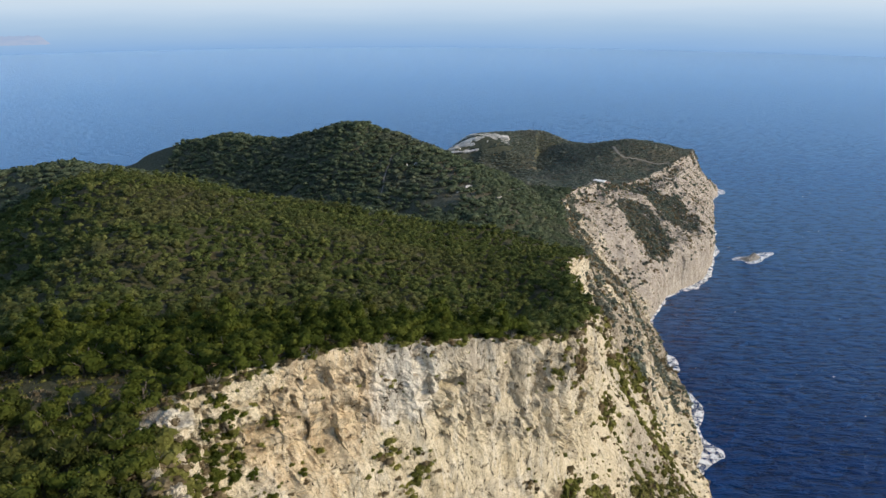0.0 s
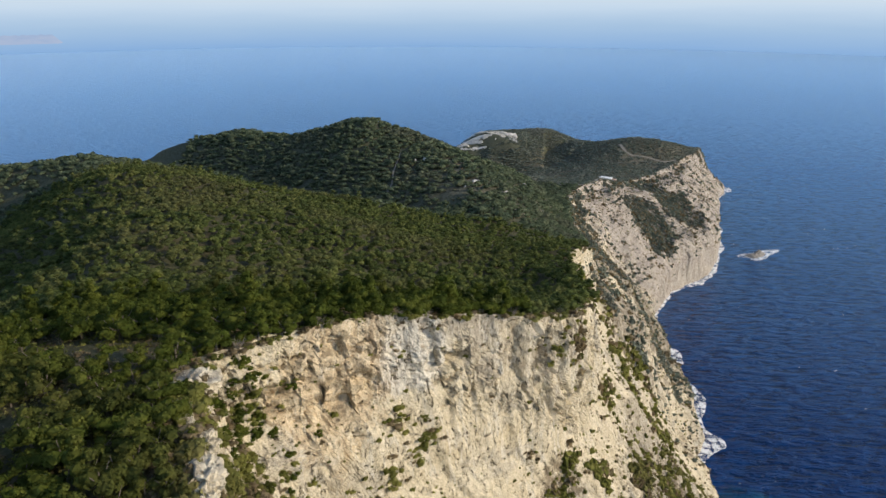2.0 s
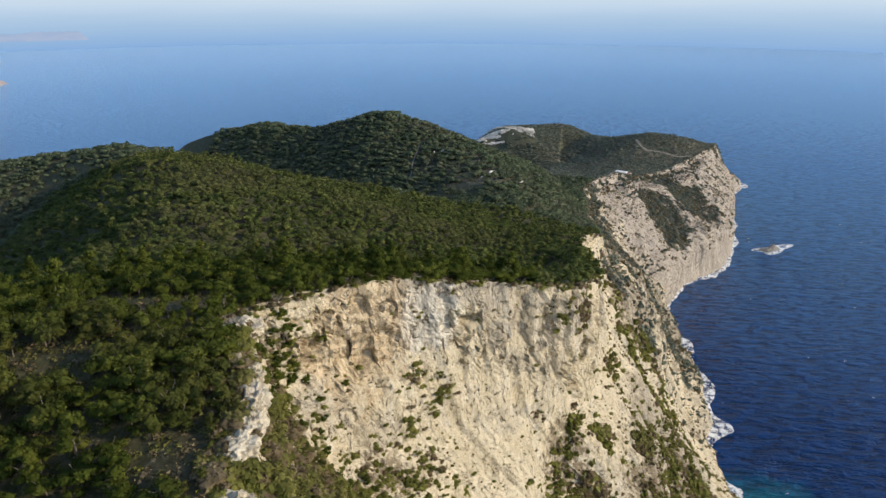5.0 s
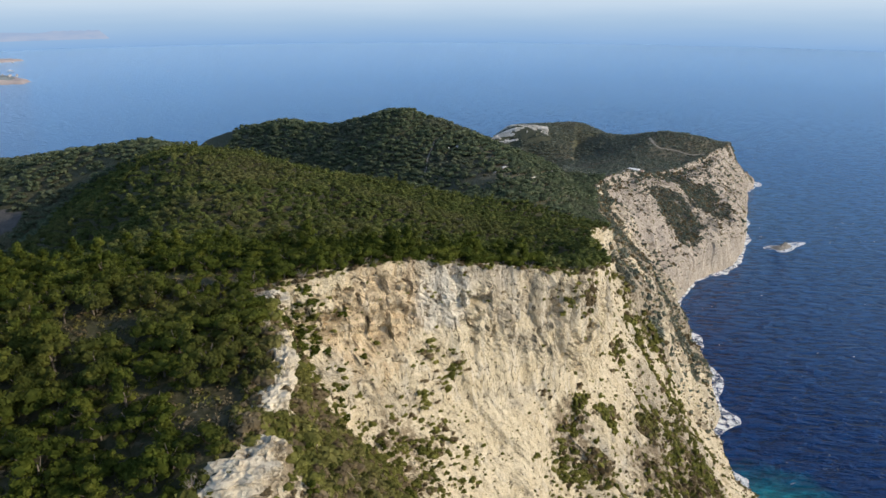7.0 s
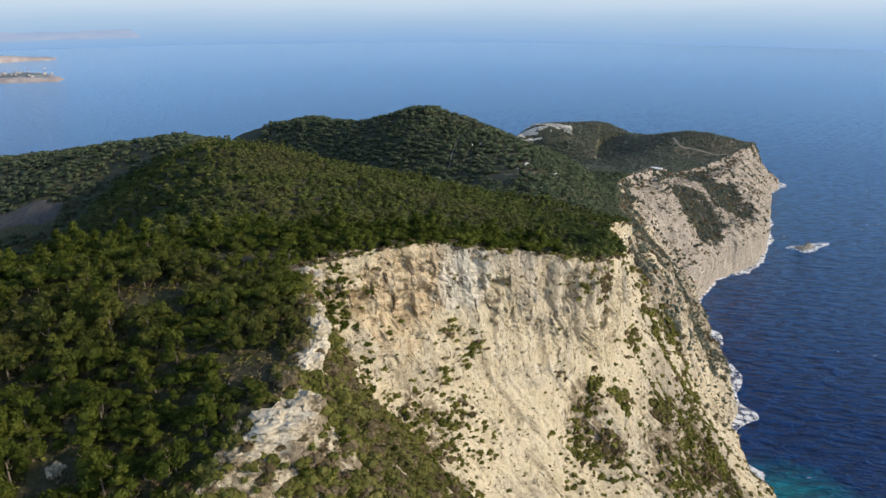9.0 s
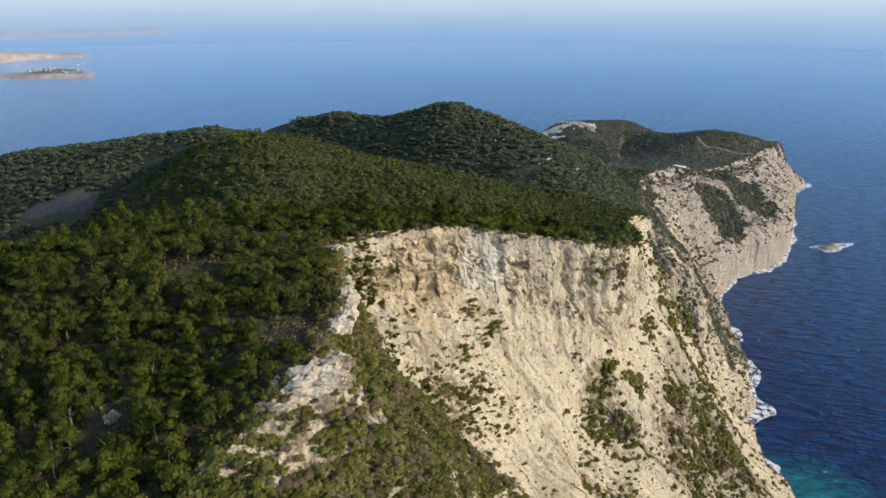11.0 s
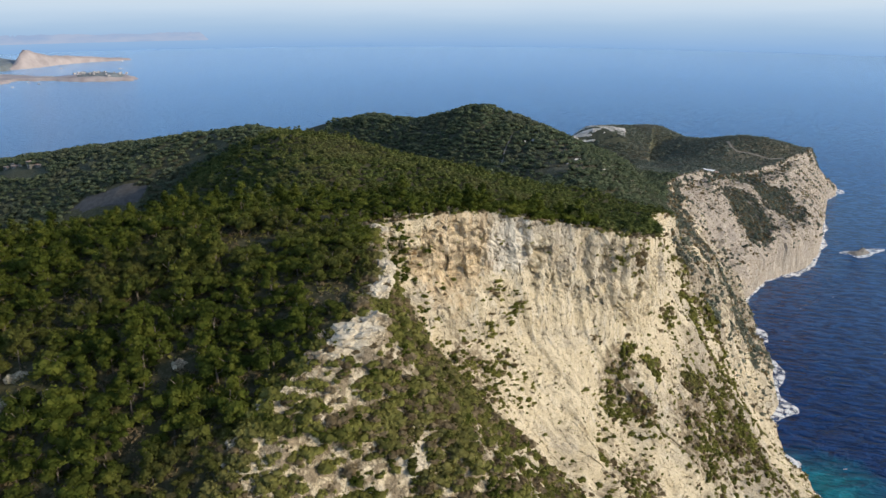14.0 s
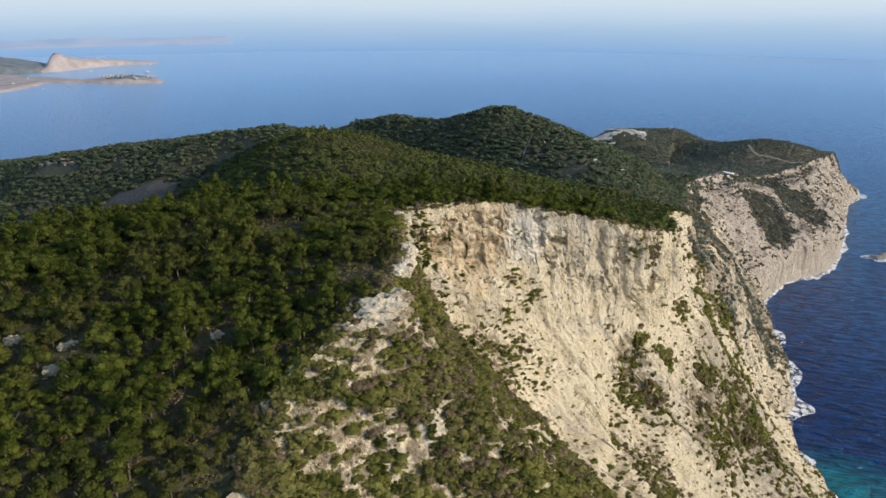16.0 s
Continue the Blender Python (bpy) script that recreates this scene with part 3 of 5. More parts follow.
    bulge = (billow(13, 24, 141) - 0.45) * (0.7 + 2.6 * wall * rough) + (billow(5.0, 10.0, 143) - 0.45) * (0.4 + 1.6 * wall * rough)
    fold = hollow * (2.6 * crease(fbm(X / 8 + 1.6 * warp, Y / 8, Z / 8 - 1.6 * warp, 2, 147), 0.22) - 5.0 * np.exp(-((Z - 243) / 8) ** 2))
    slot = 3.0 * crease(vnoise(X / 6.5 + 0.5 * warp, Y / 6.5, Z / 34, 151), 0.13) * wall * pillar
    slot += 2.2 * crease(fbm(X / 5, Y / 5, Z / 6, 3, 157), 0.10) * np.clip(wall * 1.5, 0, 1) * rough
    slot += 1.6 * crease(fbm(rim_s[None, :] / 13 + U * 1.5, U * 4, 0.0, 3, 155), 0.11) * np.clip((U - 0.12) / 0.06, 0, 1)
    chip = (fbm(X / 5, Y / 5, Z / 9, 5, 41) - 0.5) * (1.0 + 3.2 * wall) * rough + (fbm(X / 2.4, Y / 2.4, Z / 4, 2, 43, True) - 0.6) * (0.35 + 1.6 * wall) * rough + (fbm(X / 1.8, Y / 1.8, Z / 2.6, 3, 45) - 0.5) * (0.6 + 1.5 * wall) * (0.4 + 0.6 * rough)
    bench = (np.abs(((Z + 9 * fbm(X / 25, Y / 25, 0.0, 3, 51)) / 8.0) % 1.0 - 0.5) - 0.25) * (0.4 + 0.5 * wall)
    cave = -2.6 * np.clip(fbm(X / 7, Y / 7, Z / 5, 3, 57) - 0.62, 0, 1) * 8 * wall * rough
    gully = -7.0 * in_gully(X, Y, Z)
    flute, block = flute + rib + slot + fold + gully, bulge + chip
    lip = (U <= 0) * (fbm(X / 5, Y / 5, 0.0, 3, 47) - 0.45) * 2.4
    P[2, :, 2] += lip[2]
    P[1, :, 2] += lip[1] * 0.7
    P = P + N * ((flute + block + bench + cave) * room)[..., None]
    return P, N, U


CP, CN, CU = cliff_grid()


def cliff():
    ny, nx = CP.shape[:2]
    index = np.arange(ny * nx).reshape(ny, nx)
    q = np.stack([index[:-1, :-1], index[1:, :-1], index[1:, 1:], index[:-1, 1:]], -1).reshape(-1, 4)
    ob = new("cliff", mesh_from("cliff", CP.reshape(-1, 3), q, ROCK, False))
    return tagged(ob, "cream limestone sea cliff with grey stains and ledges", "cliff", kind="structure")


hillside()
cliff()

# ---- sea, foam, distance ----
REACH = 4650.0


def sea():
    n, rings = 128, [0, 300, 700, 1300, 2200, 3300, REACH + 60]
    v, f = [(0, 0, 0)], []
    for r in rings[1:]:
        v += [(r * math.cos(2 * math.pi * i / n), r * math.sin(2 * math.pi * i / n), 0) for i in range(n)]
    for i in range(n):
        f.append((0, 1 + i, 1 + (i + 1) % n))
    for k in range(len(rings) - 2):
        a, b = 1 + k * n, 1 + (k + 1) * n
        for i in range(n):
            j = (i + 1) % n
            f += [(a + i, b + i, b + j), (a + i, b + j, a + j)]
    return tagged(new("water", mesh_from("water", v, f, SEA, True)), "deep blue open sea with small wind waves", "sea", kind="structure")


def haze_ring():
    n, v, f = 120, [], []
    # towards the sun it leans outwards less steeply than the sun stands, and so throws no shade on the sea
    turns = [2 * math.pi * i / n for i in range(n)]
    lean = [float(np.interp((math.degrees(math.pi / 2 - a) + 180) % 360 - 180, (-180, -150, -130, 4, 22, 180), (1, 1, 0, 0, 1, 1))) / math.tan(radians(20)) for a in turns]
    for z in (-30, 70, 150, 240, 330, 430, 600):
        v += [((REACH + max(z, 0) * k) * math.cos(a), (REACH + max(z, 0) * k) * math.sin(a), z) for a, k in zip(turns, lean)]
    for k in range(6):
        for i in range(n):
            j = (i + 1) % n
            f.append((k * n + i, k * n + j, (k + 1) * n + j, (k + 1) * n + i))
    return tagged(new("backdrop", mesh_from("backdrop", v, f, HAZE, True)), "glowing backdrop of far sea and pale horizon haze", "haze", kind="structure")


sea()
haze_ring()


# ---- far coasts ----
def far_land(name, ring, top, material, label, seed, step=26.0, lift=0.0, relief=0.5):
    """A low far headland: a height field over a ground plan."""
    xs, ys = [p[0] for p in ring], [p[1] for p in ring]
    gx, gy = np.meshgrid(np.arange(min(xs), max(xs) + step, step), np.arange(min(ys), max(ys) + step, step))
    d, _ = nearest(gx, gy, ring + ring[:1])
    d = np.where(inside(gx, gy, ring), d, -d)
    h = top(gx, gy) * (1 - relief + 2 * relief * (fbm(gx / 160, gy / 160, 0, 4, seed) - 0.2) * 0.8)
    z = np.where(d > 0, np.minimum(h, 4 + d * 1.1), -12)
    n = gx.shape
    idx = np.arange(gx.size).reshape(n)
    q = np.stack([idx[:-1, :-1], idx[:-1, 1:], idx[1:, 1:], idx[1:, :-1]], -1).reshape(-1, 4)
    v = np.stack([gx, gy, z + lift], -1).reshape(-1, 3)
    q = q[v[:, 2][q].max(1) > lift - 11]
    used, inv = np.unique(q, return_inverse=True)
    return tagged(new(name, mesh_from(name, v[used], inv.reshape(-1, 4), material, True)), label, "headland", kind="structure")


ISLE = lambda x, y: np.exp(-(((x + 1900) / 130) ** 2 + ((y - 2530) / 80) ** 2))
BLUFF = [(-2470, 2880, 100), (-2470, 2965, 58), (-2440, 3120, 34), (-2340, 3240, 18), (-2270, 3290, 6)]


def bluff_height(x, y):
    d, h = nearest(x, y, BLUFF)
    west = np.clip(-((x + 2505) * 0.76 + (y - 2845) * 0.64), 0, 80)
    return np.maximum(h - 0.35 * d - 1.3 * west, 10)


far_land("headland_1", [(-1735, 2500), (-1840, 2455), (-1951, 2420), (-2040, 2440), (-2100, 2410), (-2172, 2399), (-2137, 2238), (-2121, 2057), (-2250, 1900), (-2800, 1900), (-2700, 2400), (-2450, 2520), (-2230, 2530), (-2060, 2500), (-1990, 2640), (-1860, 2650), (-1760, 2570)],
         lambda x, y: 12 + 14 * ISLE(x, y) + 22 * np.exp(-((x + 2650) / 250) ** 2), FARROCK, "low tan rocky headland with scattered white houses", 71, 20)
far_land("headland_2", [(-2490, 2718), (-2450, 2850), (-2440, 2990), (-2385, 3130), (-2270, 3262), (-2262, 3300), (-2340, 3330), (-2520, 3230), (-2680, 3100), (-2900, 3050), (-3250, 2900), (-3200, 2500), (-2900, 2480), (-2650, 2620)],
         bluff_height, FARROCK, "pale steep-sided headland across the bay", 81, 20, 0, 0.25)
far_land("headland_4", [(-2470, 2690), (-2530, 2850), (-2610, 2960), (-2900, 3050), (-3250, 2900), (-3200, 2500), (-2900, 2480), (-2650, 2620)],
         lambda x, y: 24 + 62 * np.exp(-(((x + 2950) / 260) ** 2 + ((y - 2700) / 260) ** 2)), HAZEDGREEN, "wooded slope behind the pale headland, its green greyed for haze", 87, 20, 0, 0.3)
far_land("headland_scrub", [(-1790, 2500), (-1850, 2485), (-1960, 2460), (-2000, 2500), (-1970, 2600), (-1870, 2620), (-1800, 2570)], lambda x, y: 15 + 15 * ISLE(x, y), HAZEDGREEN, "scrub on top of the low headland, its green greyed for haze", 73, 20)
# backdrop strip, lifted 66 m to sit right in the camera's view
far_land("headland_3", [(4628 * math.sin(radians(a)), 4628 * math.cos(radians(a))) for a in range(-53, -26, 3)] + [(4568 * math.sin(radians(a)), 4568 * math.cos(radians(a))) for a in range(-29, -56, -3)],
         lambda x, y: 46 + 0 * x, FARHAZE, "glowing backdrop strip for a distant coast in haze", 91, 15, 66, 0.5)

# ---- plants ----
rng = np.random.default_rng(7)
ICO_V = np.array([(0, 0, 1), (.894, 0, .447), (.276, .851, .447), (-.724, .526, .447), (-.724, -.526, .447), (.276, -.851, .447),
                             (.724, .526, -.447), (-.276, .851, -.447), (-.894, 0, -.447), (-.276, -.851, -.447), (.724, -.526, -.447), (0, 0, -1)])
ICO_F = np.array([(0, 1, 2), (0, 2, 3), (0, 3, 4), (0, 4, 5), (0, 5, 1), (1, 6, 2), (2, 7, 3), (3, 8, 4), (4, 9, 5), (5, 10, 1),
                  (6, 7, 2), (7, 8, 3), (8, 9, 4), (9, 10, 5), (10, 6, 1), (11, 7, 6), (11, 8, 7), (11, 9, 8), (11, 10, 9), (11, 6, 10)])


def crown(seed, lobes, sprays, size, flat=0.62, spread=0.62, cores=True, tall=False, full=1.25):
    """A crown of unit radius: lobes of foliage, each with a core and many small sprays round it. Its foot is at z = 0."""
    r = np.random.default_rng(seed)
    v, f, base = [], [], 0
    for k in range(lobes):
        a, q = r.uniform(0, 2 * np.pi), np.sqrt(r.uniform(0, 1)) * spread
        rad = r.uniform(0.30, 0.50) * (full if lobes < 4 else 0.86 if lobes > 7 else 1.0)
        c = np.array([q * np.cos(a), q * np.sin(a), flat * (0.75 + r.uniform(-0.35, 0.45) - 0.45 * q * q)])
        if tall:
            lv = (k + 0.5) / lobes
            q = spread * (1.0 - 0.75 * lv) * r.uniform(0.5, 1.0)
            c = np.array([q * np.cos(a), q * np.sin(a), 1.75 * lv])
            rad *= 1.12 - 0.35 * lv
        sq = np.array([1, 1, r.uniform(0.55, 0.8)])
        if cores:
            v.append(ICO_V * rad * (0.84 if lobes > 7 else 0.9) * sq * r.uniform(0.8, 1.15, (12, 1)) + c)
            f.append(ICO_F + base)
            base += 12
        m = max(1, sprays // lobes)
        d = r.normal(size=(m, 3))
        d[:, 2] = np.abs(d[:, 2]) * 0.9 - 0.35 * r.uniform(0, 1, m)
        d /= np.linalg.norm(d, axis=1, keepdims=True)
        p = c + d * rad * sq * r.uniform(0.82, 1.18, (m, 1))
        side = np.cross(d, r.normal(size=(m, 3)))
        side /= np.linalg.norm(side, axis=1, keepdims=True)
        up = np.cross(side, d) * 0.75 + d * r.uniform(-0.2, 0.75, (m, 1))
        s = size * r.uniform(0.6, 1.35, (m, 1))
        leaf = np.stack([p - side * s - up * s * 0.4, p + side * s - up * s * 0.4, p + up * s * 1.3], 1)
        v.append(leaf.reshape(-1, 3))
        i = base + np.arange(m)[:, None] * 3
        f.append(np.concatenate([i, i + 1, i + 2], 1))
        base += 3 * m
    return np.concatenate(v), np.concatenate(f)


def tube(points, radii, sides=5):
    """A tapered tube through points."""
    v, f = [], []
    for (x, y, z), r in zip(points, radii):
        v += [(x + r * math.cos(2 * math.pi * i / sides), y + r * math.sin(2 * math.pi * i / sides), z) for i in range(sides)]
    for k in range(len(points) - 1):
        for i in range(sides):
            j = (i + 1) % sides
            a, b = k * sides, (k + 1) * sides
            f += [(a + i, a + j, b + j), (a + i, b + j, b + i)]
    return np.array(v, float), np.array(f)


def trunk(seed):
    """A leaning pine stem with a few limbs, to carry a crown of unit radius."""
    r = np.random.default_rng(seed)
    lean = r.normal(0, 0.10, 2)
    top = (lean[0], lean[1], 0.95)
    pieces = [([(0, 0, -0.25), (lean[0] * 0.3, lean[1] * 0.3, 0.5), top], (0.075, 0.055, 0.03))]
    for k in range(2):
        a = r.uniform(0, 2 * np.pi)
        s = r.uniform(0.55, 0.95)
        foot = (lean[0] * s, lean[1] * s, 0.35 + 0.6 * s * 0.7)
        pieces.append(([foot, (foot[0] + 0.28 * math.cos(a), foot[1] + 0.28 * math.sin(a), foot[2] + 0.16), (foot[0] + 0.5 * math.cos(a), foot[1] + 0.5 * math.sin(a), foot[2] + 0.42)], (0.035, 0.025, 0.012)))
    return [tube(pts, rad, 4) for pts, rad in pieces]


def as_one(pieces):
    """Several pieces as one set of points and faces."""
    base = np.cumsum([0] + [len(v) for v, f in pieces])
    return np.concatenate([v for v, f in pieces]), np.concatenate([f + b for (v, f), b in zip(pieces, base)])


def joined(name, templates, which, at, scale, turn, material, label, category, lift=0.0):
    """Many plants as one mesh, for what nobody could count."""
    vs, fs, base = [], [], 0
    for k, (v, f) in enumerate(templates):
        pick = np.nonzero(which == k)[0]
        if not len(pick):
            continue
        c, s = np.cos(turn[pick]), np.sin(turn[pick])
        x = v[None, :, 0] * c[:, None] - v[None, :, 1] * s[:, None]
        y = v[None, :, 0] * s[:, None] + v[None, :, 1] * c[:, None]
        z = np.broadcast_to(v[None, :, 2] + lift, x.shape)
        p = np.stack([x, y, z], -1) * scale[pick][:, None, :] + at[pick][:, None, :]
        vs.append(p.reshape(-1, 3))
        fs.append((f[None] + (base + np.arange(len(pick)) * len(v))[:, None, None]).reshape(-1, 3))
        base += len(pick) * len(v)
    ob = new(name, mesh_from(name, np.concatenate(vs), np.concatenate(fs), material))
    return tagged(ob, label, category, kind="stuff")


def jittered(x0, x1, y0, y1, step):
    gx, gy = np.meshgrid(np.arange(x0, x1, step), np.arange(y0, y1, step))
    gx = gx + rng.uniform(-0.46, 0.46, gx.shape) * step + (np.arange(gx.shape[0]) % 2)[:, None] * step * 0.5
    gy = gy + rng.uniform(-0.46, 0.46, gy.shape) * step
    return gx.ravel(), gy.ravel()


TRAILS = {
    "firebreak": ([(-59, 660), (-60, 645), (-63, 621), (-62, 598), (-64, 580)], 2.0),
    "footpath": ([(112, 862), (120, 842), (135, 830), (150, 838), (166, 858), (178, 895)], 3.0),
    "dirt_road": ([(257, 1150), (259, 1120), (266, 1106), (290, 1098), (312, 1082), (335, 1095)], 4.0),
}
PLOT = [(-376, 474), (-400, 478), (-450, 477), (-460, 468), (-440, 459), (-400, 453), (-376, 458)]


RUIN_YARD = [(-638, 581), (-560, 552)]
FOREST_ROCKS = [(-90, 45), (-132, 29), (-155, 39), (-135, 38), (-121, 33)]


def clear_of(x, y):
    ok = ~(inside(x, y, PLOT) | inside(x, y + 10, PLOT)) & ((x + 86) ** 2 / 430 + (y - 130) ** 2 / 75 > 1) & ((x + 92) ** 2 / 120 + (y - 97) ** 2 / 80 > 1)
    for line, w in TRAILS.values():
        ok &= nearest(x, y, line)[0] > w
    ok &= np.hypot(x - 192, y - 916) > 20
    ok &= nearest(x, y, RUIN_YARD)[0] > 10
    for rx, ry in FOREST_ROCKS:
        ok &= np.hypot(x - rx - 1.5, y - ry + 2.5) > 5
    ok &= ~((np.abs(x - 42) < 55) & (np.abs(y - 1205) < 40) & (fbm(x / 16, y / 16, 0, 2, 63) > 0.42))
    return ok


def forest(x0, x1, y0, y1, step, keep, glades=True):
    x, y = jittered(x0, x1, y0, y1, step)
    ok = keep(x, y)
    x, y = x[ok], y[ok]
    z, land, rd = ground_height(x, y)
    thin = fbm(x / 45, y / 45, 0, 3, 61) + 0.3 * (rng.uniform(0, 1, len(x)) - 0.5)
    bald = np.exp(-((x - 30) / 60) ** 2 - ((y - 580) / 110) ** 2) * 0.07 + np.where(y > 1000, 0.06, 0)
    bare = np.interp(y, (0, 15, 42, 62, 80, 110, 122, 135), (1.5, 3, 6.5, 7, 4.5, 4, 4.5, 1.5))
    ok = land & (rd > bare) & (z > 6) & (thin > np.where(y > 300, 0.22, np.interp(y, (0, 45, 75, 105, 150, 200), (0.20, 0.29, 0.37, 0.41, 0.36, 0.27))) + bald - (0 if glades else 0.2)) & (clear_of(x, y) if glades else True)
    return np.stack([x[ok], y[ok], z[ok] - 0.25], 1), rd[ok]


def near(x, y):
    return np.hypot(x + 20, y + 20) < 218


def middle(x, y):
    return ~near(x, y) & (y < 480) & (x > -330)


def far(x, y):
    return ((y >= 480) | (x <= -330)) & (y > 130) & (y < 1360 + 0.2 * x) & ~((x < -20) & (y > 900)) & ~((x < -330) & (y > 760 - 0.2 * (x + 330))) & (y > 330 - 0.35 * (x + 330))


def tree_sizes(n, lo, hi):
    s = rng.uniform(lo, hi, n) * np.where(rng.uniform(0, 1, n) < 0.15, 0.7, 1.0)
    return np.stack([s, s * rng.uniform(0.85, 1.15, n), s * rng.uniform(0.8, 1.25, n)], 1)


STEM_LIFT = 0.38
near_at, _ = forest(-300, 75, -60, 260, 5.3, near)
near_at = near_at[rng.permutation(len(near_at))]
pines = [crown(100 + k, 10, 420, 0.072, 0.52, 0.70, True, k > 3) for k in range(6)]
stem_pieces = [trunk(200 + k) for k in range(6)]
stems = [as_one(p) for p in stem_pieces]
size = tree_sizes(len(near_at), 2.9, 4.9) * (0.85 + 0.5 * fbm(near_at[:, 0] / 20, near_at[:, 1] / 20, 0, 2, 97))[:, None]
turn = rng.uniform(0, 2 * np.pi, len(near_at))
kind_of = rng.integers(0, 6, len(near_at))
# single trees: those along the ridge above the bowl
single = np.nonzero((near_at[:, 0] > -120) & (near_at[:, 0] < -30) & (near_at[:, 1] > 5) & (near_at[:, 1] < 150))[0][:280]
crown_mesh = [mesh_from("crown", v + (0, 0, STEM_LIFT), f, PINE) for v, f in pines]
stem_mesh = [[mesh_from("limb" if i else "trunk", v, f, BARK) for i, (v, f) in enumerate(p)] for p in stem_pieces]
for i in single:
    tree = new("pine_tree")
    tree.matrix_world = Matrix.LocRotScale(near_at[i], Euler((0, 0, turn[i])), size[i])
    stem = part("trunk", stem_mesh[kind_of[i]][0], tree, "thin pale grey-brown stem")
    for limb in stem_mesh[kind_of[i]][1:]:
        part("limb", limb, stem)
    part("crown", crown_mesh[kind_of[i]], tree)
    tagged(tree, "green Aleppo pine with a clumped rounded crown", "tree", "pines on the ridge")
rest = np.setdiff1d(np.arange(len(near_at)), single)
joined("forest_crowns", pines, kind_of[rest], near_at[rest], size[rest], turn[rest], PINE, "dense green pine crowns covering the slope", "forest", STEM_LIFT)
rest = rest[near_at[rest, 1] < 135]
joined("forest_trunks", stems, kind_of[rest], near_at[rest], size[rest], turn[rest], BARK, "thin pale pine stems on the slope", "forest")

mid_at, _ = forest(-340, 110, 60, 490, 5.4, middle)
pines2 = [crown(300 + k, 4, 96, 0.13, 0.58, 0.60, True, k > 4, 1.2) for k in range(6)]
size = tree_sizes(len(mid_at), 2.9, 4.7) * np.array([1, 1, 0.78])
joined("forest_middle", pines2, rng.integers(0, 6, len(mid_at)), mid_at, size, rng.uniform(0, 6.28, len(mid_at)), PLATEAU, "dense green pine crowns on the plateau", "forest", 0.55)

far_at, _ = forest(-1000, 430, 130, 1440, 5.1, far)
pines3 = [crown(400 + k, 1, 16, 0.30, 0.55, 0.2, True, False, 1.85) for k in range(8)]
size = tree_sizes(len(far_at), 3.2, 5.0) * np.array([1, 1, 0.68])
turn, kind_of = rng.uniform(0, 6.28, len(far_at)), rng.integers(0, 8, len(far_at))
cape = far_at[:, 1] > 880 - 0.6 * np.clip(far_at[:, 0] - 60, -100, 100)
size[cape] *= np.array([0.95, 0.95, 0.55])
joined("forest_far", pines3, kind_of[~cape], far_at[~cape], size[~cape], turn[~cape], HAZEDPINE, "pine woods on the far hills, their green paled for haze", "forest", 0.25)
joined("cape_scrub", [crown(480 + k, 1, 10, 0.36, 0.5, 0.2, True, False, 1.85) for k in range(8)], kind_of[cape], far_at[cape], size[cape], turn[cape], HAZEDSCRUB, "coastal scrub on the far cape, its colour greyed for haze", "scrub", 0.15)
fill_at, _ = forest(-140, 420, 480, 1320, 6.0, lambda x, y: (np.abs(x - 20) < 90) & (y < 760) | (y > 860) & (x > 20))
g = rng.uniform(1.0, 2.2, len(fill_at))
mats = [crown(440 + k, 1, 9, 0.42, 0.5, 0.3) for k in range(8)]
half = rng.uniform(0, 1, len(fill_at)) < 0.55
for name, sel, mat, label in (("hill_scrub", half, HAZEDSCRUB, "low grey-green scrub on the thin hill soil"), ("dry_hill_scrub", ~half, DRY, "low brown scrub on the thin hill soil")):
    joined(name, mats, rng.integers(0, 8, int(sel.sum())), fill_at[sel], np.stack([g, g, g * 0.8], 1)[sel], rng.uniform(0, 6.28, int(sel.sum())), mat, label, "scrub", 0.0)

# low scrub under and between the pines, and along the edge of the cliff
floor_at, _ = forest(-240, 75, -45, 230, 2.9, near, False)
low = [crown(700 + k, 3, 21, 0.22, 0.42, 0.6, False) for k in range(6)]
lot = rng.uniform(0, 1, len(floor_at))
for name, sel, mat, label in (("undergrowth", (lot < 0.5), SHRUB, "low green scrub under the pines"), ("dry_undergrowth", (lot > 0.5), DRY, "low brown scrub under the pines")):
    n = int(sel.sum())
    g = rng.uniform(1.1, 2.6, n)
    joined(name, low, rng.integers(0, 6, n), floor_at[sel], np.stack([g, g, g * 0.65], 1), rng.uniform(0, 6.28, n), mat, label, "scrub")
edge = RIMF[(RIMF[:, 1] > -30) & (RIMF[:, 1] < 900)]
edge = edge[rng.uniform(0, 1, len(edge)) < 0.75]
edge = edge + np.stack([rng.normal(-1.3, 1.7, len(edge)), rng.normal(0.6, 1.7, len(edge)), np.zeros(len(edge))], 1)
edge[:, 2] = np.minimum(ground_height(edge[:, 0], edge[:, 1])[0], edge[:, 2]) - 0.3
g = rng.uniform(0.7, 2.5, len(edge))
sere = rng.uniform(0, 1, len(edge)) < 0.45
tangle = [crown(760 + k, 4, 60, 0.15, 0.55, 0.5) for k in range(6)]
for name, sel, mat, label in (("rim_scrub", ~sere, SHRUB, "green scrub along the cliff edge"), ("dry_rim_scrub", sere, DRY, "grey-brown dry scrub along the cliff edge")):
    n = int(sel.sum())
    joined(name, tangle, rng.integers(0, 6, n), edge[sel], np.stack([g, g, g], 1)[sel], rng.uniform(0, 6.28, n), mat, label, "scrub")

# small wind-bent pines on the brink
brink = RIMF[(RIMF[:, 1] > 8) & (RIMF[:, 1] < 420)]
brink = brink[rng.uniform(0, 1, len(brink)) < np.where(brink[:, 1] < 115, 0.34, 0.22)]
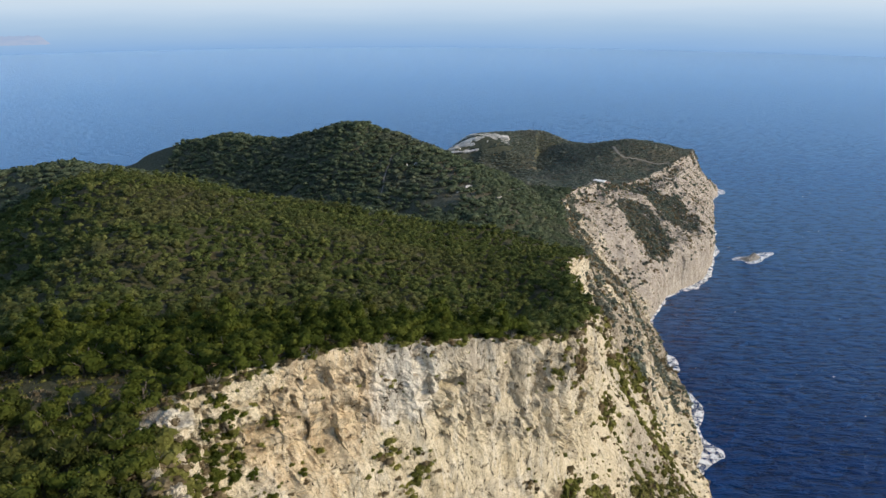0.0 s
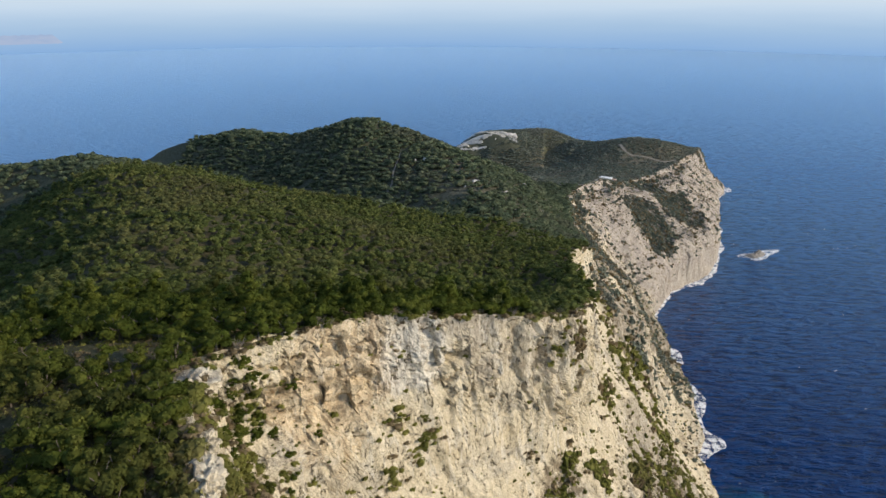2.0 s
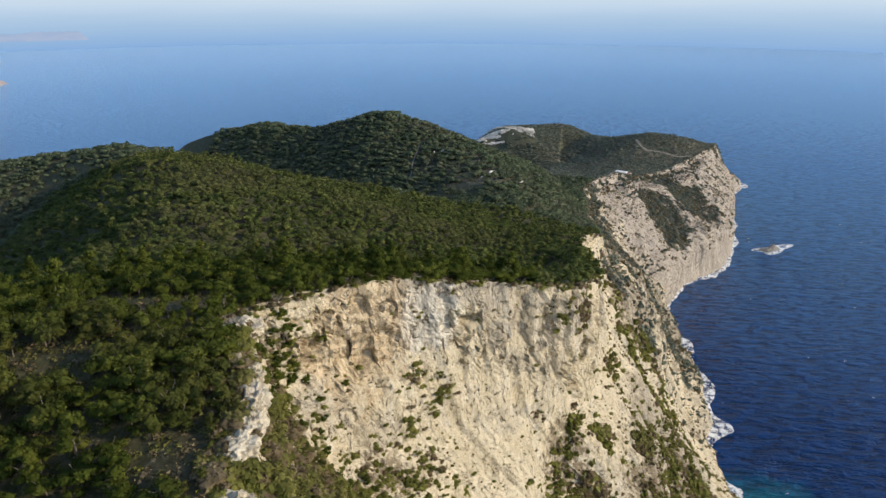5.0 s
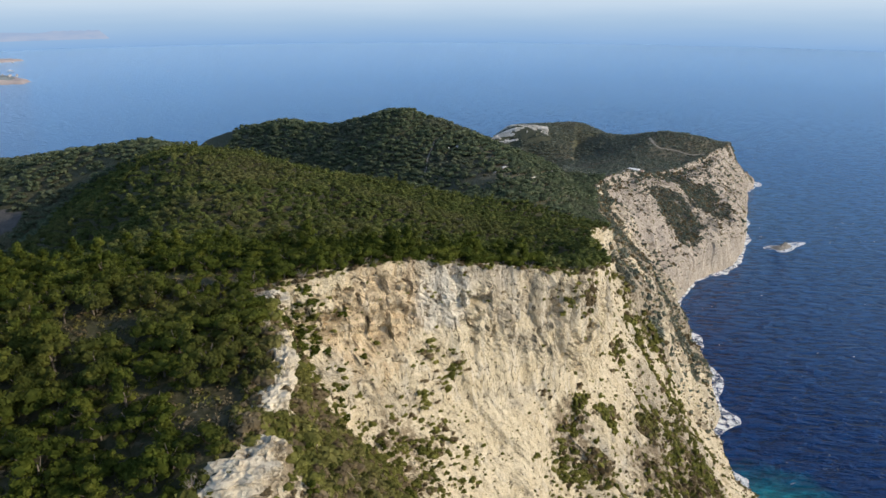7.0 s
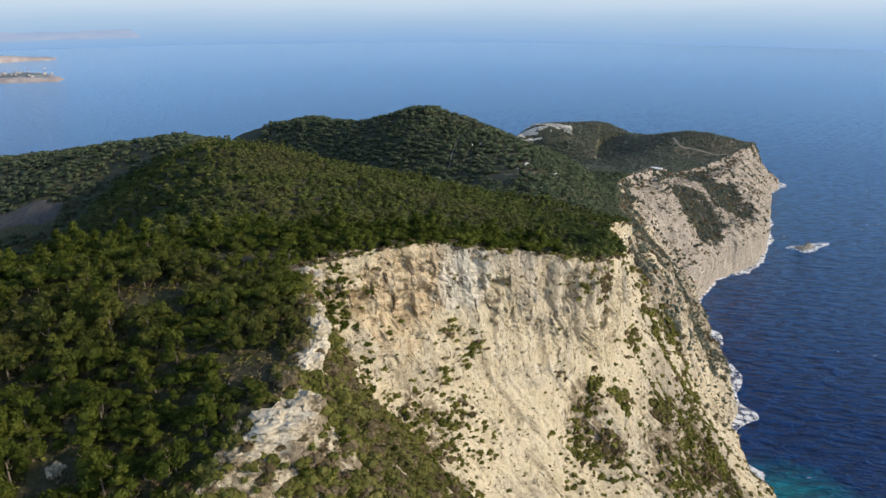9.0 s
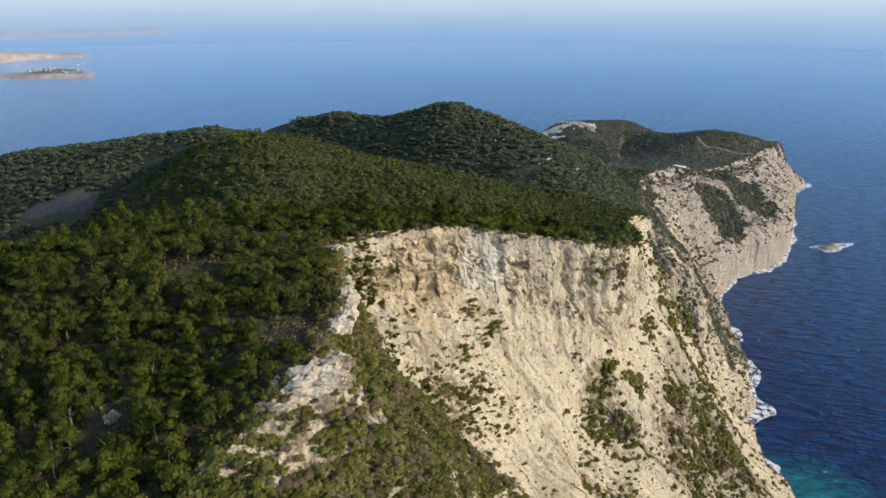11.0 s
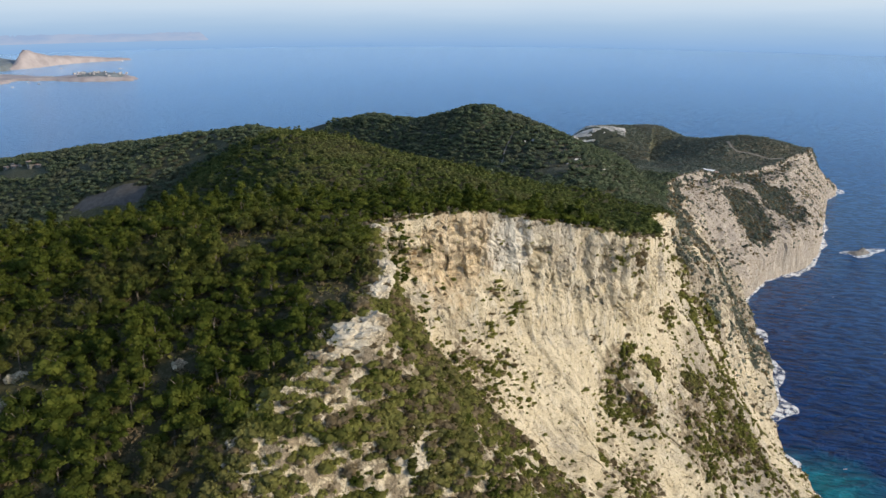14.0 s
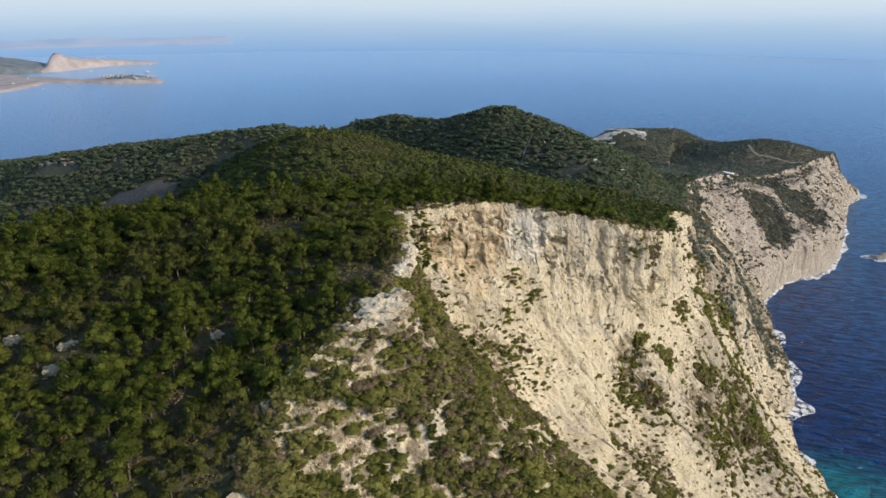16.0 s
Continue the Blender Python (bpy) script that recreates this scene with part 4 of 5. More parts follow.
brink = brink + np.stack([rng.normal(-3.2, 1.6, len(brink)), rng.normal(1.6, 1.6, len(brink)), np.zeros(len(brink))], 1)
brink[:, 2] = ground_height(brink[:, 0], brink[:, 1])[0] - 0.3
g = rng.uniform(1.3, 2.8, len(brink))
joined("brink_pines", pines, rng.integers(0, 6, len(brink)), brink, np.stack([g, g, g], 1), rng.uniform(0, 6.28, len(brink)), PINE, "low wind-bent pines along the cliff edge", "forest", 0.2)



def bare_bush(seed):
    """A leafless bush: thin forking twigs from one root."""
    r = np.random.default_rng(seed)
    vs, fs, base = [], [], 0
    for k in range(12):
        a, lean = r.uniform(0, 2 * np.pi), r.uniform(0.25, 0.95)
        foot, mid = (0, 0, 0), (0.45 * lean * math.cos(a), 0.45 * lean * math.sin(a), 0.45)
        for fork in (-0.35, 0.35):
            tip = (lean * math.cos(a + fork), lean * math.sin(a + fork), r.uniform(0.8, 1.2))
            v, f = tube([foot, mid, tip], (0.030, 0.022, 0.008), 3)
            vs.append(v)
            fs.append(f + base)
            base += len(v)
    return np.concatenate(vs), np.concatenate(fs)


twiggy = RIMF[(RIMF[:, 1] > 15) & (RIMF[:, 1] < 260)]
twiggy = twiggy[rng.uniform(0, 1, len(twiggy)) < 0.16]
twiggy = twiggy + np.stack([rng.normal(-2.2, 1.2, len(twiggy)), rng.normal(1.0, 1.2, len(twiggy)), np.zeros(len(twiggy))], 1)
twiggy[:, 2] = ground_height(twiggy[:, 0], twiggy[:, 1])[0] - 0.1
g = rng.uniform(1.4, 3.0, len(twiggy))
joined("bare_bushes", [bare_bush(800 + k) for k in range(4)], rng.integers(0, 4, len(twiggy)), twiggy, np.stack([g, g, g], 1), rng.uniform(0, 6.28, len(twiggy)), TWIG, "leafless grey bushes along the cliff edge", "scrub")

# scrub on the cliff and its ledges: stands on places of the rock surface
cell_area = np.linalg.norm(np.cross(np.gradient(CP, axis=0), np.gradient(CP, axis=1)), axis=-1).ravel()
rock_at, rock_n, rock_u = CP.reshape(-1, 3), CN.reshape(-1, 3), CU.ravel()
on_rock = np.nonzero(((rock_u > 0.002) | (rock_at[:, 1] < 112)) & (rock_u < np.where(rock_at[:, 1] < 150, 0.62, 0.985)) & (rock_at[:, 2] > 8) & (rock_at[:, 1] > 5) & (rock_at[:, 1] < 1300))[0]
column = np.broadcast_to(rim_s[None, :], CU.shape).ravel()[on_rock]
cell_area, flat_zone, flat_steep = cell_area[on_rock], rock_u[on_rock], rock_n[on_rock, 2]
cx, cy, cz = rock_at[on_rock].T
patch = fbm(cx / 22, cy / 22, cz / 22, 3, 71)
clump = fbm(cx / 7, cy / 7, cz / 7, 3, 73)
band = fbm(column / 9, flat_zone * 6, 0.0, 3, 75)
dense = np.clip((0.5 * patch + 0.5 * clump - 0.46) * 8.0, 0, 1)
# wooded ledges and gullies: place, radius, share
WALL_LEDGES = ((-53, 129, 262, 8, 1.0), (-52, 128, 252, 8, 1.0), (-49, 126, 245, 8, .9), (-49, 136, 264, 5, .8), (-14, 154, 234, 8, 1.0), (-9, 162, 227, 8, 1.0), (-17, 134, 205, 12, 1.0), (-4, 150, 193, 7, .8), (-27, 135, 213, 9, 1.0), (-38, 128, 232, 8, .9), (-48, 134, 252, 7, 1.0),
               (23, 183, 205, 5, .5), (45, 217, 229, 7, .9), (34, 201, 234, 7, 1.0), (-47, 127, 240, 8, .9), (2, 80, 211, 9, .7), (25, 190, 200, 5, .7),
               (-20, 151, 217, 5, 1.0), (-12, 150, 205, 6, 1.0), (-13, 138, 199, 6, .9), (-3, 146, 192, 5, .7), (10, 87, 201, 8, .8), (-4, 100, 210, 8, .8), (-9, 118, 209, 6, .8))
LOWER_LEDGES = ((39, 196, 186, 10, 1.0), (37, 186, 170, 11, 1.0), (55, 211, 177, 7, .7), (50, 190, 160, 13, .6), (78, 245, 151, 12, .8), (85, 214, 139, 15, .9), (49, 155, 150, 14, .9),
                (70, 264, 182, 9, .8), (101, 342, 141, 15, .7), (100, 400, 165, 14, .7), (120, 300, 120, 18, .6))
FOOT_LEDGES = ((104, 250, 128, 20, .8), (122, 262, 108, 24, .7), (96, 190, 138, 18, .6), (112, 325, 125, 20, .65), (138, 362, 92, 20, .5), (122, 395, 125, 18, .6), (96, 412, 180, 12, .7))
cover = 0.05 + 0.25 * np.clip((band - 0.55) * 9, 0, 1) * np.clip((flat_zone - 0.05) * 12, 0, 1) * np.clip((patch - 0.40) * 6, 0, 1)
shelter = np.zeros(len(cx))
for lx, ly, lz, lr, share in WALL_LEDGES + LOWER_LEDGES + FOOT_LEDGES:
    d2 = (cx - lx) ** 2 + (cy - ly) ** 2 + (cz - lz) ** 2
    shelter = np.maximum(shelter, np.exp(-d2 / lr ** 2))
    cover = np.maximum(cover, share * np.clip(1.7 * np.exp(-d2 / (1.2 * lr) ** 2), 0, 1) * np.clip(0.5 + 0.9 * dense, 0, 1))
near_slope = np.clip((134 - cy) / 22, 0, 1) * np.clip((0.60 - flat_zone) * 5, 0, 1)
cover = np.maximum(cover, 1.35 * near_slope * np.clip(0.36 + 1.3 * dense, 0, 1))
cover = cover * (1 + 1.6 * near_slope * np.exp(-flat_zone / 0.03))
for lx, ly, lz, lr in ((-45, 55, 263, 9), (-43, 79, 266, 5), (-47, 91, 264, 5), (-51, 106, 266, 6), (-59, 35, 252, 5), (-65, 18, 243, 4), (-23, 41, 236, 5.5), (-33, 30, 229, 4.5), (16, 140, 180, 17), (10, 120, 200, 12), (-29, 38, 235, 7), (-40, 55, 262, 7), (-22, 114, 226, 8), (-54, 116, 262, 5)):
    cover = cover * (1 - 0.92 * np.exp(-((cx - lx) ** 2 + (cy - ly) ** 2 + (cz - lz) ** 2) / lr ** 2))
gully_wood = in_gully(cx, cy, cz)
greyslope = np.exp(-((cx - 150) / 60) ** 2 - ((cy - 620) / 110) ** 2)
cover = np.maximum(cover, 0.75 * np.exp(-flat_zone / 0.008) * np.clip(0.15 + dense, 0, 1))
outer = np.clip((cy - 410) / 40, 0, 1) * (np.exp(-flat_zone / 0.16) + 0.9 * greyslope)
cover = np.maximum(cover, 1.1 * outer * np.clip(0.12 + dense, 0, 1))
cover = cover * np.maximum(np.clip(flat_steep * 2.4 - 0.2, 0.15, 1), np.clip(0.8 * np.maximum(np.maximum(near_slope, shelter), flat_zone < 0.012), 0, 0.8))


def scatter(rate):
    return np.nonzero(rng.uniform(0, 1, len(on_rock)) < np.clip(rate * cell_area, 0, 0.9))[0]


def sink(pick, r):
    return rock_at[on_rock[pick]] + rock_n[on_rock[pick]] * r[:, None] * 0.05 - np.array([0, 0, 0.25]) * r[:, None]


bushes = [crown(500 + k, 4, 88, 0.135, 0.42, 0.55) for k in range(6)]
tufts = [crown(600 + k, 1, 11, 0.5, 0.45, 0.2, False) for k in range(6)]
pick = scatter(cover * np.where(cy < 330, 0.21, 0.15) * (1 + 0.9 * (shelter > 0.45) * (cy > 140)))
r = rng.uniform(0.8, 1.9, len(pick)) * (0.85 + 0.55 * dense[pick]) * (1 + np.maximum(0.9 * near_slope, 0.55 * shelter * (cy > 140))[pick]) * np.where(rng.uniform(0, 1, len(pick)) < 0.10, 1.6, 1.0) * np.where(cy[pick] > 330, 1.4, 1.0)
r = np.minimum(r, np.where(cy[pick] < 330, 2.7 + 1.0 * near_slope[pick], 4.0))
at = sink(pick, r)
kind_of, turn = rng.integers(0, 6, len(pick)), rng.uniform(0, 6.28, len(pick))
brown = rng.uniform(0, 1, len(pick)) < np.clip(0.9 * (fbm(at[:, 0] / 12, at[:, 1] / 12, 0, 2, 79) - 0.22), 0.08, 0.6)
bush_mesh = [mesh_from("bush", v, f, SHRUB) for v, f in bushes]
single = np.nonzero((at[:, 1] < 260) & (r > 1.45) & ~brown)[0][:280]
for i in single:
    b = new("shrub", bush_mesh[kind_of[i]])
    b.matrix_world = Matrix.LocRotScale(at[i], Euler((0, 0, turn[i])), (r[i], r[i], r[i] * 0.9))
    tagged(b, "olive green shrub rooted in the pale cliff", "shrub", "shrubs on the cliff")
taken = np.zeros(len(pick), bool)
taken[single] = True
close = at[:, 1] < 190
for name, forms, sel, mat, label in (("cliff_scrub", bushes, ~brown & ~taken & close, SHRUB, "olive green scrub scattered over the cliff"), ("dry_cliff_scrub", bushes, brown & close, DRY, "brown dry scrub on the cliff slope"),
                                     ("far_cliff_scrub", mats, ~brown & ~taken & ~close & (at[:, 1] < 400), SHRUB, "olive green scrub on the lower cliff"), ("bay_scrub", mats, ~brown & (at[:, 1] >= 400), HAZEDSCRUB, "grey-green scrub on the cliffs of the bay"),
                                     ("dry_far_scrub", mats, brown & ~close, DRY, "brown dry scrub on the lower cliff")):
    joined(name, forms, kind_of[sel], at[sel], np.stack([r[sel], r[sel], r[sel] * (0.8 if forms is bushes else 1.1)], 1), turn[sel], mat, label, "scrub")
pick = scatter((0.042 + 0.12 * cover + 0.03 * np.clip((clump - 0.45) * 5, 0, 1)) * np.where(cy < 330, 1.0, 0.55) * (1 + 2.2 * greyslope + 1.0 * (cy > 780)) * np.clip(flat_steep * 2, 0.2, 1))
r = rng.uniform(0.22, 0.75, len(pick)) * np.where(cy[pick] > 330, 1.7, 1.0)
half = rng.uniform(0, 1, len(pick)) < np.where(cy[pick] > 330, 0.35, 0.5)
for name, sel, mat, label in (("green_tufts", half, SHRUB, "small green tufts in rock cracks"), ("dry_tufts", ~half, DRY, "small dry brown tufts on the rock")):
    q = np.nonzero(sel)[0]
    joined(name, tufts, rng.integers(0, 6, len(q)), sink(pick[q], r[q]), np.repeat(r[q][:, None], 3, 1), rng.uniform(0, 6.28, len(q)), mat, label, "scrub")
wood = np.exp(-((cx + 51) / 7) ** 2 - ((cy - 129) / 9) ** 2 - ((cz - 255) / 15) ** 2) + 0.6 * np.exp(-((cx + 38) / 8) ** 2 - ((cy - 122) / 14) ** 2 - ((cz - 238) / 10) ** 2) + 0.65 * near_slope * (cz > 205) * dense
gp = scatter(0.10 * wood)
g = rng.uniform(1.3, 2.4, len(gp))
joined("ledge_pines", pines, rng.integers(0, 6, len(gp)), sink(gp, g), np.stack([g, g, g], 1), rng.uniform(0, 6.28, len(gp)), PINE, "small pines rooted on the cliff ledges", "forest", 0.15)
gul = scatter(np.clip(gully_wood * (0.8 + 0.7 * dense) - 0.18, 0, 1) * 1.1)
g = rng.uniform(1.6, 3.0, len(gul))
sere = rng.uniform(0, 1, len(gul)) < 0.25
for name, sel, mat, label in (("gully_woods", ~sere, HAZEDSCRUB, "dark wooded gullies in the far cliff"), ("dry_gully_scrub", sere, DRY, "brown scrub in the gullies of the far cliff")):
    n = int(sel.sum())
    joined(name, mats, rng.integers(0, 8, n), sink(gul, g)[sel], np.stack([g, g, g], 1)[sel], rng.uniform(0, 6.28, n), mat, label, "scrub", 0.1)



# ---- crags on the ridge ----
def crag(x, y, z, size, seed, turn=0.0):
    """A ragged block of bare rock grown out of the slope."""
    bm = bmesh.new()
    bmesh.ops.create_icosphere(bm, subdivisions=4, radius=1.0)
    v = np.array([b.co[:] for b in bm.verts])
    d = 0.35 + 0.95 * fbm(v[:, 0] * 1.9 + seed, v[:, 1] * 1.9, v[:, 2] * 1.2, 5, seed, True)
    v = v * d[:, None] * np.array(size) * np.array([1.15, 1.15, 0.7])
    out = v / (np.linalg.norm(v, axis=1, keepdims=True) + 0.1)
    lump = (fbm(v[:, 0] / 1.8, v[:, 1] / 1.8, v[:, 2] / 2.4, 3, seed + 5, True) - 0.5) * 2.2
    lump -= 1.3 * np.clip(1 - np.abs(2 * fbm(v[:, 0] / 1.2, v[:, 1] / 1.2, v[:, 2] / 2.6, 2, seed + 9) - 1) / 0.2, 0, 1)
    v += out * lump[:, None] * 0.6
    for b, c in zip(bm.verts, v):
        b.co = c
    me = bpy.data.meshes.new("crag")
    bm.to_mesh(me)
    bm.free()
    me.materials.append(ROCK)
    ob = new("crag", me)
    ob.matrix_world = pose(x, y, z, 0, 0, turn)
    return tagged(ob, "ragged white limestone crag on the ridge", "rock", "crags on the ridge")


for cx0, cy0, dz, sz, sd, tn in ((-43, 53, -1.5, (6, 4, 3.6), 3, 20), (-40, 60, -2.0, (4, 3.4, 4), 7, 60), (-49, 46, -1.0, (4.4, 2.6, 2.2), 11, 30), (-57, 34, -0.8, (5, 2.2, 1.9), 17, 45),
                                  (-62, 25, -0.8, (4, 2.2, 2.0), 19, 50), (-67, 12, -0.8, (3, 2, 1.8), 37, 30), (-56, 119, -0.8, (3.5, 4, 3), 41, 0), (-45, 88, -0.8, (3, 5, 3), 43, 10),
                                  (-43, 74, -0.8, (3, 4, 3), 47, 0), (-43, 81, -1.0, (2.6, 4.2, 2.8), 63, 5), (-48, 97, -1.0, (2.4, 4.0, 2.8), 67, 15), (-90, 45, 0.2, (1.6, 1.4, 1.8), 51, 0), (-132, 29, 0.2, (3.0, 1.9, 1.9), 53, 30), (-155, 39, 0.2, (2.6, 2.0, 1.9), 57, 0),
                                  (-135, 38, 0.1, (2.2, 1.4, 1.5), 59, 60), (-121, 33, 0.1, (1.6, 1.2, 1.2), 61, 0)):
    cz0 = float(ground_height(np.array([float(cx0)]), np.array([float(cy0)]))[0][0]) + dz
    crag(cx0, cy0, cz0, sz, sd, tn)


# ---- trails, plot, house ----
def ribbon(name, line, width, material, label, category, lift=0.5):
    pts = []
    for a, b in zip(line[:-1], line[1:]):
        n = max(2, int(math.dist(a, b) / 4))
        pts += [(a[0] + (b[0] - a[0]) * i / n, a[1] + (b[1] - a[1]) * i / n) for i in range(n)]
    pts.append(line[-1])
    v, f = [], []
    for i, p in enumerate(pts):
        a, b = pts[max(i - 1, 0)], pts[min(i + 1, len(pts) - 1)]
        dx, dy = b[0] - a[0], b[1] - a[1]
        L = math.hypot(dx, dy)
        w = width * (0.7 + 0.6 * float(vnoise(i * 0.45, width, 0.0, 3)))
        for s in (-1, -0.33, 0.33, 1):
            v.append((p[0] - dy / L * s * w / 2, p[1] + dx / L * s * w / 2))
    v = np.array(v)
    z = ground_height(v[:, 0], v[:, 1])[0] + lift
    for i in range(len(pts) - 1):
        for s in range(3):
            a = i * 4 + s
            f.append((a, a + 1, a + 5, a + 4))
    return tagged(new(name, mesh_from(name, np.column_stack([v, z]), f, material, True)), label, category, kind="structure")


ribbon("trail_1", TRAILS["firebreak"][0], 1.2, TRACK, "pale worn track down the wooded hill", "track", 0.8)
ribbon("trail_2", TRAILS["footpath"][0], 3.0, TRACK, "pale footpath along the cliff top", "track")
ribbon("trail_3", TRAILS["dirt_road"][0], 4.0, TRACK, "pale dirt road on the cape", "track")


def draped(name, ring, step, material, label, category, lift, keep=None, kind="structure"):
    """A patch laid over the ground inside a plan outline."""
    xs, ys = [p[0] for p in ring], [p[1] for p in ring]
    gx, gy = np.meshgrid(np.arange(min(xs), max(xs) + step, step), np.arange(min(ys), max(ys) + step, step))
    ok = inside(gx, gy, ring)
    if keep is not None:
        ok &= keep(gx, gy)
    z = ground_height(gx, gy)[0] + np.where(ok, lift(gx, gy), -1.0)
    idx = np.arange(gx.size).reshape(gx.shape)
    q = np.stack([idx[:-1, :-1], idx[:-1, 1:], idx[1:, 1:], idx[1:, :-1]], -1).reshape(-1, 4)
    q = q[ok.ravel()[q].any(1)]
    used, inv = np.unique(q, return_inverse=True)
    v = np.stack([gx, gy, z], -1).reshape(-1, 3)
    return tagged(new(name, mesh_from(name, v[used], inv.reshape(-1, 4), material, False)), label, category, kind=kind)


draped("field", PLOT, 3.0, FIELD, "bare grey fallow field in a hollow of the woods", "field", lambda x, y: 0.6 + 0 * x)
draped("outcrop_1", [(-12, 1178), (92, 1178), (96, 1248), (-5, 1248)], 2.0, PALE, "white weathered rock bands on the far hill", "rock",
       lambda x, y: 1.0 + 3.5 * fbm(x / 9, y / 5, 0, 3, 65), lambda x, y: fbm(x / 30, (y + 0.25 * x) / 6, 0, 4, 66) > 0.56)
draped("outcrop_2", [(-44, 637), (-26, 637), (-24, 648), (-44, 648)], 2.0, PALE, "pale bare rock on the hill shoulder", "rock",
       lambda x, y: 0.8 + 2 * fbm(x / 6, y / 4, 0, 3, 67), lambda x, y: fbm(x / 10, y / 6, 0, 3, 68) > 0.50)
draped("outcrop_3", [(0, 505), (40, 505), (66, 655), (42, 660), (2, 560)], 2.5, PALE, "small pale rocks showing through thin scrub", "rock",
       lambda x, y: 0.4 + 1.6 * fbm(x / 6, y / 4, 0, 3, 69), lambda x, y: fbm(x / 12, y / 7, 0, 3, 70) > 0.745)


# ---- house on the cape ----
def box(x0, x1, y0, y1, z0, z1, bevel=0.06):
    bm = bmesh.new()
    bmesh.ops.create_cube(bm, size=1.0)
    for v in bm.verts:
        v.co = ((x0 + x1) / 2 + v.co.x * (x1 - x0), (y0 + y1) / 2 + v.co.y * (y1 - y0), (z0 + z1) / 2 + v.co.z * (z1 - z0))
    bmesh.ops.bevel(bm, geom=bm.edges[:], offset=min(bevel, 0.2 * min(x1 - x0, y1 - y0, z1 - z0)), segments=1, affect="EDGES")
    return bm


def solid(name, bm, material, parent, label=""):
    me = bpy.data.meshes.new(name)
    bm.to_mesh(me)
    bm.free()
    me.materials.append(material)
    return part(name, me, parent, label)


def house(x, y, turn):
    base = float(ground_height(np.array([x]), np.array([y]))[0][0])
    h = new("house")
    h.matrix_world = pose(x, y, base - 0.3, 0, 0, turn) @ Matrix.Scale(1.25, 4)
    solid("wall", box(-6, 6, -3.5, 3.5, -2, 4.0), LIME, h)
    solid("roof", box(-6.3, 6.3, -3.8, 3.8, 4.0, 4.4), LIME, h, "flat whitewashed roof")
    solid("annex", box(6.0, 10.5, -2.6, 3.0, -2, 3.0), LIME, h, "lower whitewashed side room")
    solid("annex_roof", box(5.9, 10.7, -2.8, 3.2, 3.0, 3.3), ROOF, h, "tan tiled roof")
    solid("door", box(-0.6, 0.6, -3.56, -3.40, 0.3, 2.4, 0.02), DARK, h, "dark wooden door")
    for wx in (-4.0, 3.2):
        solid("window", box(wx - 0.6, wx + 0.6, -3.56, -3.40, 1.3, 2.5, 0.02), DARK, h, "small dark window")
    solid("terrace", box(-13, 8, -9.5, -3.9, -2.5, 0.5), LIME, h, "pale paved terrace")
    return tagged(h, "small whitewashed flat-roofed house on the cape", "house")


house(193, 924, -28)


def ruin(x, y, turn):
    """A row of low stone rooms, some roofless, each on its own step of the slope."""
    level = lambda u, v: float(ground_height(np.array([x + u * math.cos(radians(turn)) - v * math.sin(radians(turn))]), np.array([y + u * math.sin(radians(turn)) + v * math.cos(radians(turn))]))[0][0])
    base = level(0, 0)
    h = new("stone_building")
    h.matrix_world = pose(x, y, base, 0, 0, turn)
    for k in range(7):
        a, b, wide = -38 + k * 11, 3.0 * math.sin(k * 2.1), 7.4 + 2.0 * math.sin(k * 3.3)
        foot = level(a + wide / 2, b) - base
        top = foot + 2.2 + 0.8 * math.sin(k * 1.7)
        solid("wall", box(a, a + wide, b - 2.4, b + 3, foot - 2.5, top), TRACK, h)
        if k % 2 == 0:
            solid("roof", box(a - 0.3, a + wide + 0.3, b - 2.7, b + 3.3, top, top + 0.4), ROOF, h, "low tan tiled roof")
        # dark slab on the solid wall: shade of an open doorway as colour
        solid("doorway", box(a + 1.6, a + 2.6, b - 2.48, b - 2.3, foot - 0.2, foot + 1.7, 0.02), DARK, h, "dark slab for the shade inside a doorway")
    return tagged(h, "low tan stone farm buildings among the pines", "building")


ruin(-601, 579, -20)


# ---- sea rocks, foam, boats ----
def islet(x, y, size, turn=0.5, name="sea_rock"):
    """A low ridge of broken rock with a higher hump towards one end."""
    gx, gy = np.meshgrid(np.linspace(-1.25, 1.25, 84), np.linspace(-1.25, 1.25, 56))
    r = np.hypot(gx, gy * (1.0 + 0.35 * np.sin(2.5 * gx)))
    body = 0.55 + 0.75 * np.exp(-((gx - 0.35) / 0.35) ** 2) + 0.35 * np.exp(-((gx + 0.45) / 0.2) ** 2)
    z = (1 - r ** 1.3) * body * (0.25 + 1.25 * fbm(gx * 3.4 + x, gy * 3.4, 0, 5, 77, True)) - 0.22
    c, w = math.cos(turn), math.sin(turn)
    v = np.stack([x + gx * size[0] * c - gy * size[1] * w, y + gx * size[0] * w + gy * size[1] * c, z * size[2]], -1).reshape(-1, 3)
    idx = np.arange(gx.size).reshape(gx.shape)
    q = np.stack([idx[:-1, :-1], idx[:-1, 1:], idx[1:, 1:], idx[1:, :-1]], -1).reshape(-1, 4)
    return tagged(new(name, mesh_from(name, v, q, STONE)), "low grey-tan rocky islet washed by surf", "rock")


islet(411, 931, (23, 9, 6.5))


